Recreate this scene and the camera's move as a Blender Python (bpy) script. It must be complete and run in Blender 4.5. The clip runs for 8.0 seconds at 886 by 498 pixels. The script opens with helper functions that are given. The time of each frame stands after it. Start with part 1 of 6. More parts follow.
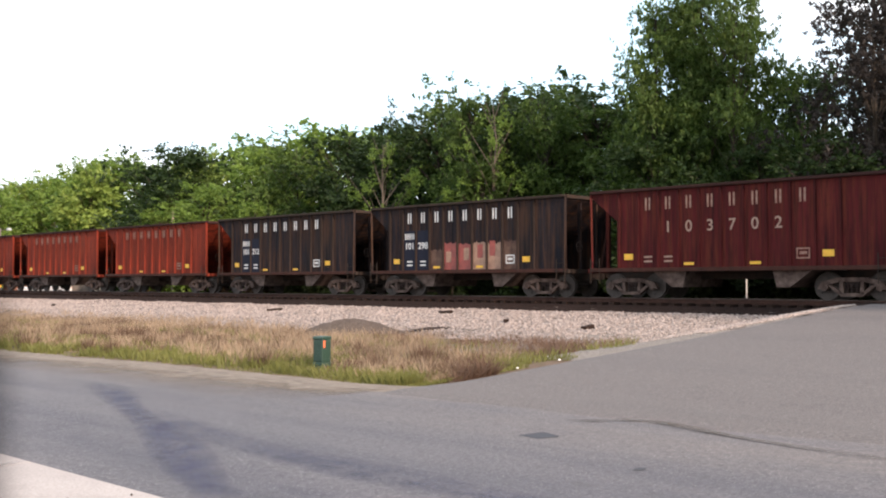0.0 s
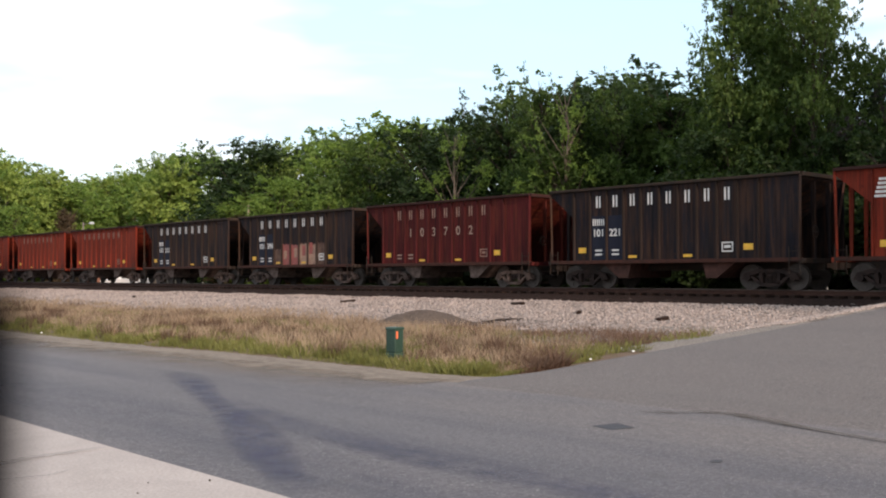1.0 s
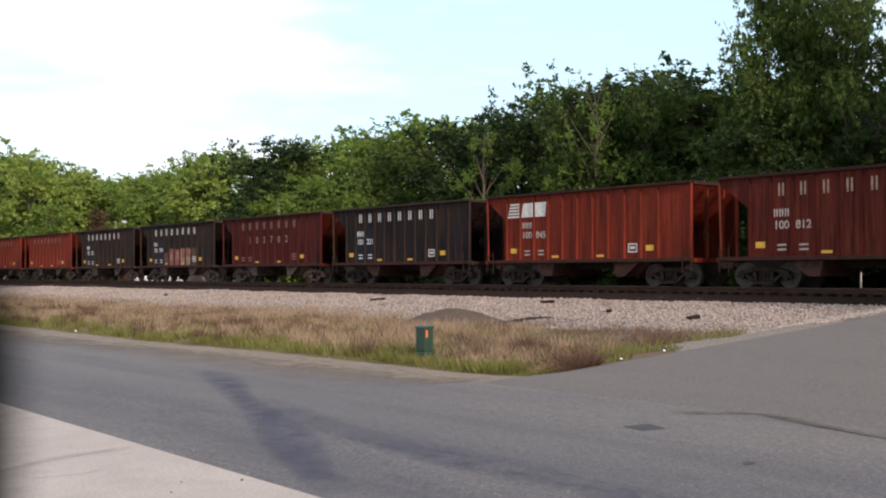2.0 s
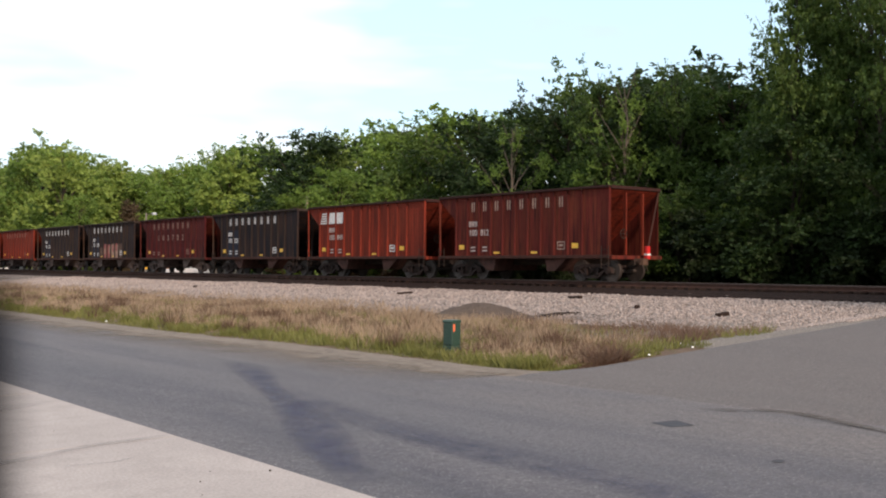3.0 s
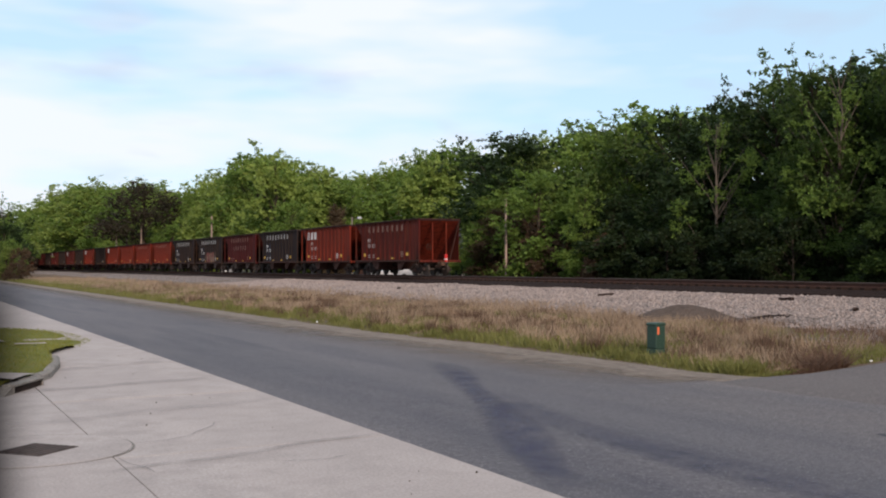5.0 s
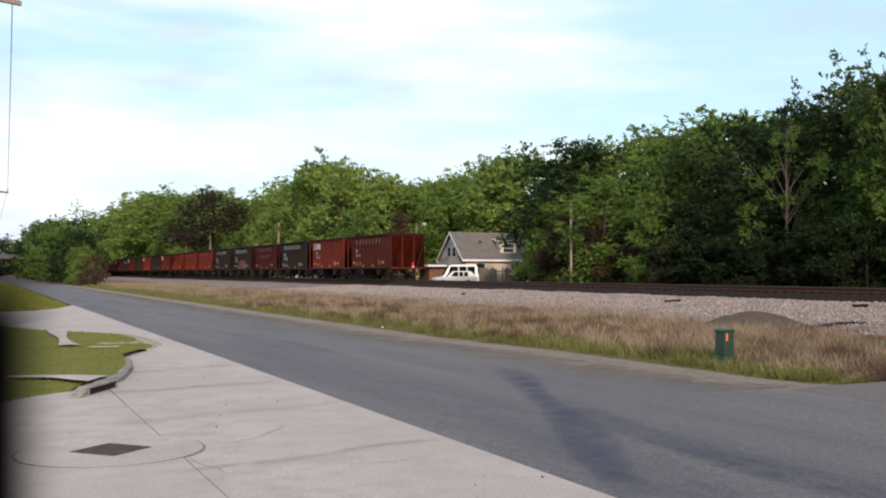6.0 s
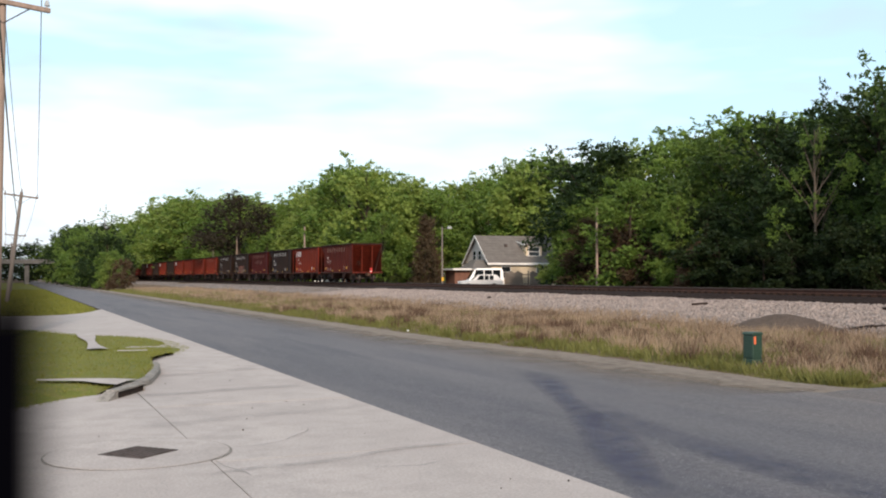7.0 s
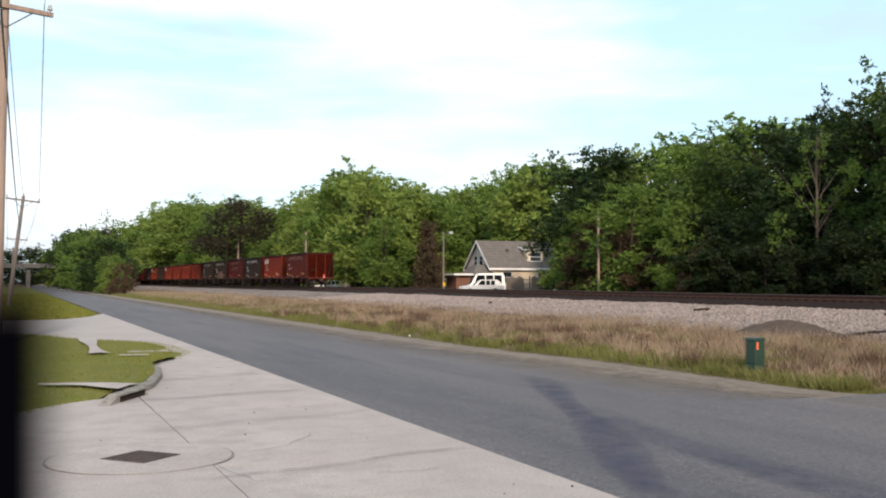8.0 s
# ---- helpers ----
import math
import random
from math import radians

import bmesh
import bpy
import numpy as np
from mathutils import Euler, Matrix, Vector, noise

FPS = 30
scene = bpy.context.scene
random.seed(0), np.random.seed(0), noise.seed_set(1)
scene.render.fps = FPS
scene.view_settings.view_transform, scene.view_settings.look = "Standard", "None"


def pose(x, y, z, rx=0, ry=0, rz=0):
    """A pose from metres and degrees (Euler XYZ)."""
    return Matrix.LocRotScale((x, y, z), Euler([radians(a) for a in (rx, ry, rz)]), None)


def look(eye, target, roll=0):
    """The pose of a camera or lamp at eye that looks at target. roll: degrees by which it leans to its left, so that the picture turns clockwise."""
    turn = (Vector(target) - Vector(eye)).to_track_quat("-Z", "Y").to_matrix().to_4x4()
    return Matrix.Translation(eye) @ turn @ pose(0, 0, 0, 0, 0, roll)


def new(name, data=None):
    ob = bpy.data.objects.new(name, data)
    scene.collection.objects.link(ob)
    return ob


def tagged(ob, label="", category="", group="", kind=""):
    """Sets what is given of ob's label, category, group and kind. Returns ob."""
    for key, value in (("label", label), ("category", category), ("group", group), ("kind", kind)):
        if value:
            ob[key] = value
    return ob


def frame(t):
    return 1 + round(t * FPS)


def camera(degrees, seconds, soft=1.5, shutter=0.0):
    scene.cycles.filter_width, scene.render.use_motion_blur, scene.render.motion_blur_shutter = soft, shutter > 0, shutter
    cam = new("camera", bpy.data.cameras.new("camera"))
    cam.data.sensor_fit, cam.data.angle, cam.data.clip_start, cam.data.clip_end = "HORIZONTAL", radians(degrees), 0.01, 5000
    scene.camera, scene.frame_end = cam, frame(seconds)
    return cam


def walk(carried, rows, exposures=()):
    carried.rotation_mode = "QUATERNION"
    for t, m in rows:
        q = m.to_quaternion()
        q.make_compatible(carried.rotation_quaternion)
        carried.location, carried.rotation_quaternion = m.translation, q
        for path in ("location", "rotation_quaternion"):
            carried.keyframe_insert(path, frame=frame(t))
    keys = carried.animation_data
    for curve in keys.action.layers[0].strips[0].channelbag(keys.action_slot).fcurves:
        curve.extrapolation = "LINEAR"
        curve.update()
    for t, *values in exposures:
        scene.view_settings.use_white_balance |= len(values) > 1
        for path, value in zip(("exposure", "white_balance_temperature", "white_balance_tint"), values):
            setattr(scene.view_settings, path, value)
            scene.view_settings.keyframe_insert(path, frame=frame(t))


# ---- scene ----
cam = camera(47.4, 8.0, soft=2.0)
# seconds, place in metres, heading to the left of +y, tilt up, lean, in degrees
PATH = [
    (0.0, 0.021, -0.037, 1.701, -46.78, 1.83, -0.09),
    (0.5, 0.018, -0.031, 1.698, -43.92, 1.84, -0.39),
    (1.0, 0.030, -0.027, 1.678, -42.70, 1.39, -0.19),
    (1.5, 0.019, -0.030, 1.702, -41.52, 1.38, -0.27),
    (1.7, 0.019, -0.030, 1.702, -41.22, 1.36, -0.27),
    (2.8, 0.025, -0.013, 1.714, -40.51, 0.89, 0.08),
    (3.0, 0.009, -0.018, 1.699, -39.49, 0.94, 0.30),
    (3.5, -0.000, -0.008, 1.701, -36.90, 0.62, 0.49),
    (4.0, 0.001, 0.011, 1.707, -34.61, 0.90, 0.07),
    (4.5, -0.013, 0.019, 1.702, -31.13, 0.86, -0.04),
    (5.0, -0.009, 0.032, 1.715, -28.25, 0.98, -0.02),
    (5.2, -0.009, 0.032, 1.715, -27.08, 1.13, -0.02),
    (6.3, -0.032, 0.011, 1.695, -24.04, 1.44, 0.05),
    (6.5, -0.032, 0.011, 1.695, -23.64, 1.57, 0.05),
    (7.0, -0.021, 0.022, 1.694, -23.15, 1.54, -0.13),
    (7.5, -0.016, 0.026, 1.699, -23.01, 1.76, -0.08),
    (8.0, -0.032, 0.044, 1.689, -23.08, 1.83, -0.01),
]


def aim(x, y, z, heading, tilt, lean):
    return pose(x, y, z, 90 + tilt, 0, heading) @ pose(0, 0, 0, 0, 0, lean)


EXPOSURES = [(0.0, 0.84, 6700, 18), (0.5, 0.51, 6650, 17), (1.0, 0.29, 6650, 16.5), (1.7, 0.23, 6650, 16.5), (3.5, 0.22, 6650, 16.5), (4.0, 0.13, 6600, 16.5), (4.5, -0.10, 6450, 17.5), (5.2, -0.20, 6350, 17), (6.3, 0.03, 6400, 13.5), (8.0, 0.10, 6450, 12.5)]
walk(cam, [(row[0], aim(*row[1:])) for row in PATH], EXPOSURES)

# ---- world and sun ----
SUN_TO = Vector((-0.15, -0.88, 0.44)).normalized()


def build_world():
    world = bpy.data.worlds.new("sky")
    scene.world = world
    world.use_nodes = True
    nt = world.node_tree
    nt.nodes.clear()
    out = nt.nodes.new("ShaderNodeOutputWorld")
    bg = nt.nodes.new("ShaderNodeBackground")
    sky = nt.nodes.new("ShaderNodeTexSky")
    sky.sky_type = 'NISHITA'
    sky.sun_disc = False
    sky.sun_elevation = math.asin(SUN_TO.z)
    sky.sun_rotation = math.atan2(SUN_TO.x, SUN_TO.y)
    sky.air_density, sky.dust_density, sky.ozone_density = 1.0, 0.6, 1.5
    co = nt.nodes.new("ShaderNodeTexCoord")
    mp = nt.nodes.new("ShaderNodeMapping")
    mp.inputs["Scale"].default_value = (1.2, 1.2, 5.5)
    mp.inputs["Rotation"].default_value = (0.12, 0.1, 0.3)
    no = nt.nodes.new("ShaderNodeTexNoise")
    no.inputs["Scale"].default_value = 1.7
    no.inputs["Detail"].default_value = 4
    no.inputs["Roughness"].default_value = 0.52
    ramp = nt.nodes.new("ShaderNodeValToRGB")
    ramp.color_ramp.elements[0].position, ramp.color_ramp.elements[0].color = 0.41, (0.10, 0.10, 0.10, 1)
    ramp.color_ramp.elements[1].position, ramp.color_ramp.elements[1].color = 0.56, (0.98, 0.98, 0.98, 1)
    mix = nt.nodes.new("ShaderNodeMix")
    mix.data_type = 'RGBA'
    mix.inputs[7].default_value = (6.9, 7.5, 7.75, 1)
    nt.links.new(co.outputs["Generated"], mp.inputs[0])
    nt.links.new(mp.outputs[0], no.inputs["Vector"])
    nt.links.new(no.outputs[0], ramp.inputs[0])
    nt.links.new(ramp.outputs[0], mix.inputs[0])
    haze = nt.nodes.new("ShaderNodeMix")
    haze.data_type = 'RGBA'
    haze.inputs[0].default_value = 0.6
    haze.inputs[7].default_value = (4.7, 7.2, 8.2, 1)
    nt.links.new(sky.outputs[0], haze.inputs[6])
    nt.links.new(haze.outputs[2], mix.inputs[6])
    # thin grey cloud undersides low in the sky
    low = nt.nodes.new("ShaderNodeMapping")
    low.inputs["Scale"].default_value = (3.2, 3.2, 11.0)
    patch = nt.nodes.new("ShaderNodeTexNoise")
    patch.inputs["Scale"].default_value, patch.inputs["Detail"].default_value = 2.1, 3
    shade = nt.nodes.new("ShaderNodeValToRGB")
    shade.color_ramp.elements[0].position, shade.color_ramp.elements[0].color = 0.56, (0, 0, 0, 1)
    shade.color_ramp.elements[1].position, shade.color_ramp.elements[1].color = 0.76, (0.55, 0.55, 0.55, 1)
    grey = nt.nodes.new("ShaderNodeMix")
    grey.data_type = 'RGBA'
    grey.inputs[7].default_value = (4.3, 5.0, 5.9, 1)
    nt.links.new(co.outputs["Generated"], low.inputs[0])
    nt.links.new(low.outputs[0], patch.inputs["Vector"])
    nt.links.new(patch.outputs[0], shade.inputs[0])
    nt.links.new(shade.outputs[0], grey.inputs[0])
    nt.links.new(mix.outputs[2], grey.inputs[6])
    nt.links.new(grey.outputs[2], bg.inputs[0])
    bg.inputs[1].default_value = 0.15
    nt.links.new(bg.outputs[0], out.inputs[0])
    sun = new("sun", bpy.data.lights.new("sun", 'SUN'))
    sun.data.energy, sun.data.angle, sun.data.color = 4.3, radians(4), (1.0, 0.82, 0.65)
    sun.matrix_world = look(SUN_TO * 60, (0, 0, 0))


build_world()


# ---- materials ----
def node(nt, kind, **values):
    n = nt.nodes.new(kind)
    for key, value in values.items():
        n.inputs[key].default_value = value
    return n


def mixed(nt, fac, a, b):
    """A colour mix; fac a socket or number, a and b sockets or colours."""
    m = nt.nodes.new("ShaderNodeMix")
    m.data_type = 'RGBA'
    for slot, value in ((0, fac), (6, a), (7, b)):
        if isinstance(value, bpy.types.NodeSocket):
            nt.links.new(value, m.inputs[slot])
        elif isinstance(value, tuple):
            m.inputs[slot].default_value = (*value[:3], 1)
        else:
            m.inputs[slot].default_value = value
    return m.outputs[2]


def noise_mask(nt, vec, scale, lo, hi, detail=4, stretch=None, rough=0.6):
    if stretch:
        mp = node(nt, "ShaderNodeMapping", Scale=stretch)
        nt.links.new(vec, mp.inputs[0])
        vec = mp.outputs[0]
    n = node(nt, "ShaderNodeTexNoise", Scale=scale, Detail=detail, Roughness=rough)
    nt.links.new(vec, n.inputs["Vector"])
    r = nt.nodes.new("ShaderNodeMapRange")
    r.inputs[1].default_value, r.inputs[2].default_value = lo, hi
    nt.links.new(n.outputs[0], r.inputs[0])
    return r.outputs[0]


def start(name):
    m = bpy.data.materials.new(name)
    m.use_nodes = True
    nt = m.node_tree
    bs = nt.nodes["Principled BSDF"]
    co = nt.nodes.new("ShaderNodeTexCoord")
    return m, nt, bs, co.outputs["Object"]


def bump(nt, bs, height, strength, distance=0.02):
    b = node(nt, "ShaderNodeBump", Strength=strength, Distance=distance)
    nt.links.new(height, b.inputs["Height"])
    nt.links.new(b.outputs[0], bs.inputs["Normal"])


def plain(name, a, b=None, scale=6.0, rough=0.7, metal=0.0, relief=0.2, grain=60.0, stretch=None, dist=0.01):
    """Two shades in broad patches, finer grain over them and a fine relief."""
    m, nt, bs, vec = start(name)
    b = b or tuple(v * 0.7 for v in a)
    broad = noise_mask(nt, vec, scale, 0.35, 0.65, stretch=stretch)
    col = mixed(nt, broad, a, b)
    fine = noise_mask(nt, vec, grain, 0.3, 0.7, detail=2, stretch=stretch)
    dark = mixed(nt, 0.35, col, tuple(v * 0.45 for v in a))
    col = mixed(nt, fine, col, dark)
    nt.links.new(col, bs.inputs["Base Color"])
    bs.inputs["Roughness"].default_value = rough
    bs.inputs["Metallic"].default_value = metal
    bs.inputs["Specular IOR Level"].default_value = 0.5 if rough < 0.65 else 0.15
    if relief:
        bump(nt, bs, fine, relief, dist)
    return m


def car_paint(name, paint, fade, rust, soot):
    """Weathered hopper paint: faded patches, rust runs, soot from the top, grime by the sill."""
    m, nt, bs, vec = start(name)
    fadem = noise_mask(nt, vec, 0.9, 0.35, 0.7, stretch=(1, 0.6, 0.5))
    col = mixed(nt, fadem, paint, fade)
    runs = noise_mask(nt, vec, 2.6, 0.44, 0.70, detail=5, stretch=(1, 2.2, 0.16))
    col = mixed(nt, runs, col, rust)
    spots = noise_mask(nt, vec, 7.0, 0.58, 0.70, detail=5)
    col = mixed(nt, spots, col, tuple(v * 0.7 for v in rust))
    streaks = noise_mask(nt, vec, 3.2, 0.45, 0.70, detail=6, stretch=(1, 2.2, 0.13), rough=0.68)
    col = mixed(nt, streaks, col, soot)
    rnd = nt.nodes.new("ShaderNodeObjectInfo")
    mr = nt.nodes.new("ShaderNodeMapRange")
    mr.inputs[3].default_value, mr.inputs[4].default_value = 0.0, 0.35
    nt.links.new(rnd.outputs["Random"], mr.inputs[0])
    col = mixed(nt, mr.outputs[0], col, tuple(v * 0.55 for v in paint))
    nt.links.new(col, bs.inputs["Base Color"])
    bs.inputs["Roughness"].default_value = 0.75
    bs.inputs["Specular IOR Level"].default_value = 0.08
    bump(nt, bs, spots, 0.25, 0.01)
    return m


def leaf_mat(name, a, b, c):
    m, nt, bs, vec = start(name)
    geo = nt.nodes.new("ShaderNodeNewGeometry")
    vary = nt.nodes.new("ShaderNodeMapRange")
    vary.inputs[3].default_value, vary.inputs[4].default_value = 0.25, 0.75
    nt.links.new(geo.outputs["Random Per Island"], vary.inputs[0])
    col = mixed(nt, vary.outputs[0], a, b)
    info = nt.nodes.new("ShaderNodeObjectInfo")
    mr = nt.nodes.new("ShaderNodeMapRange")
    mr.inputs[3].default_value, mr.inputs[4].default_value = 0.0, 0.75
    nt.links.new(info.outputs["Random"], mr.inputs[0])
    col = mixed(nt, mr.outputs[0], col, c)
    patch = noise_mask(nt, vec, 0.35, 0.42, 0.62, detail=3)
    col2 = mixed(nt, 0.35, col, tuple(v * 0.6 for v in a))
    col = mixed(nt, patch, col, col2)
    nt.links.new(col, bs.inputs["Base Color"])
    bs.inputs["Roughness"].default_value = 0.6
    bs.inputs["Specular IOR Level"].default_value = 0.25
    tr = nt.nodes.new("ShaderNodeBsdfTranslucent")
    nt.links.new(col, tr.inputs[0])
    mx = nt.nodes.new("ShaderNodeMixShader")
    mx.inputs[0].default_value = 0.45
    nt.links.new(bs.outputs[0], mx.inputs[1])
    nt.links.new(tr.outputs[0], mx.inputs[2])
    nt.links.new(mx.outputs[0], nt.nodes["Material Output"].inputs[0])
    return m


def asphalt_mat(name, a, b, stain, dust):
    m, nt, bs, vec = start(name)
    broad = noise_mask(nt, vec, 0.25, 0.35, 0.68, stretch=(1.6, 0.35, 1))
    col = mixed(nt, broad, a, b)
    lanes = noise_mask(nt, vec, 0.9, 0.45, 0.72, detail=5, stretch=(1.2, 0.12, 1))
    col = mixed(nt, lanes, col, stain)
    sep = nt.nodes.new("ShaderNodeSeparateXYZ")
    nt.links.new(vec, sep.inputs[0])
    outer = node(nt, "ShaderNodeMapRange")
    outer.inputs[1].default_value, outer.inputs[2].default_value = 7.2, 9.9
    nt.links.new(sep.outputs[0], outer.inputs[0])
    dusty = node(nt, "ShaderNodeMath")
    dusty.operation = 'MULTIPLY'
    nt.links.new(outer.outputs[0], dusty.inputs[0])
    nt.links.new(noise_mask(nt, vec, 0.5, 0.25, 0.6, detail=5, stretch=(1.5, 0.3, 1)), dusty.inputs[1])
    col = mixed(nt, dusty.outputs[0], col, dust)
    fine = noise_mask(nt, vec, 20, 0.38, 0.62, detail=5, rough=0.8)
    col = mixed(nt, fine, col, mixed(nt, 0.6, col, (0.025, 0.024, 0.027)))
    pale = noise_mask(nt, vec, 48, 0.62, 0.70, detail=2)
    col = mixed(nt, pale, col, (0.26, 0.25, 0.24))
    blot = noise_mask(nt, vec, 3.0, 0.60, 0.72, detail=5)
    col = mixed(nt, blot, col, mixed(nt, 0.35, col, (0.05, 0.048, 0.045)))
    nt.links.new(col, bs.inputs["Base Color"])
    bs.inputs["Roughness"].default_value = 0.85
    bump(nt, bs, fine, 0.5, 0.008)
    return m


def ground_mat(name, a, b, c, scale=0.5, relief=0.03):
    m, nt, bs, vec = start(name)
    col = mixed(nt, noise_mask(nt, vec, scale, 0.4, 0.6), a, b)
    col = mixed(nt, noise_mask(nt, vec, scale * 6, 0.45, 0.62, detail=5), col, c)
    fine = noise_mask(nt, vec, 40, 0.3, 0.7, detail=3)
    col = mixed(nt, fine, col, mixed(nt, 0.5, col, tuple(v * 0.4 for v in a)))
    nt.links.new(col, bs.inputs["Base Color"])
    bs.inputs["Roughness"].default_value = 0.95
    bs.inputs["Specular IOR Level"].default_value = 0.2
    bump(nt, bs, fine, 0.7, relief)
    return m


def gravel_mat(name, a, b, c, cell=14.0):
    m, nt, bs, vec = start(name)
    vo = node(nt, "ShaderNodeTexVoronoi", Scale=cell)
    nt.links.new(vec, vo.inputs["Vector"])
    sep = nt.nodes.new("ShaderNodeSeparateColor")
    nt.links.new(vo.outputs["Color"], sep.inputs[0])
    col = mixed(nt, sep.outputs[0], a, b)
    edge = nt.nodes.new("ShaderNodeMapRange")
    edge.inputs[1].default_value, edge.inputs[2].default_value = 0.35, 0.75
    nt.links.new(vo.outputs["Distance"], edge.inputs[0])
    col = mixed(nt, edge.outputs[0], col, c)
    broad = noise_mask(nt, vec, 0.5, 0.45, 0.7, detail=5)
    col = mixed(nt, broad, col, mixed(nt, 0.35, col, c))
    nt.links.new(col, bs.inputs["Base Color"])
    bs.inputs["Roughness"].default_value = 0.95
    bs.inputs["Specular IOR Level"].default_value = 0.1
    inv = node(nt, "ShaderNodeMath")
    inv.operation = 'SUBTRACT'
    inv.inputs[0].default_value = 1.0
    nt.links.new(vo.outputs["Distance"], inv.inputs[1])
    bump(nt, bs, inv.outputs[0], 0.9, 0.04)
    return m


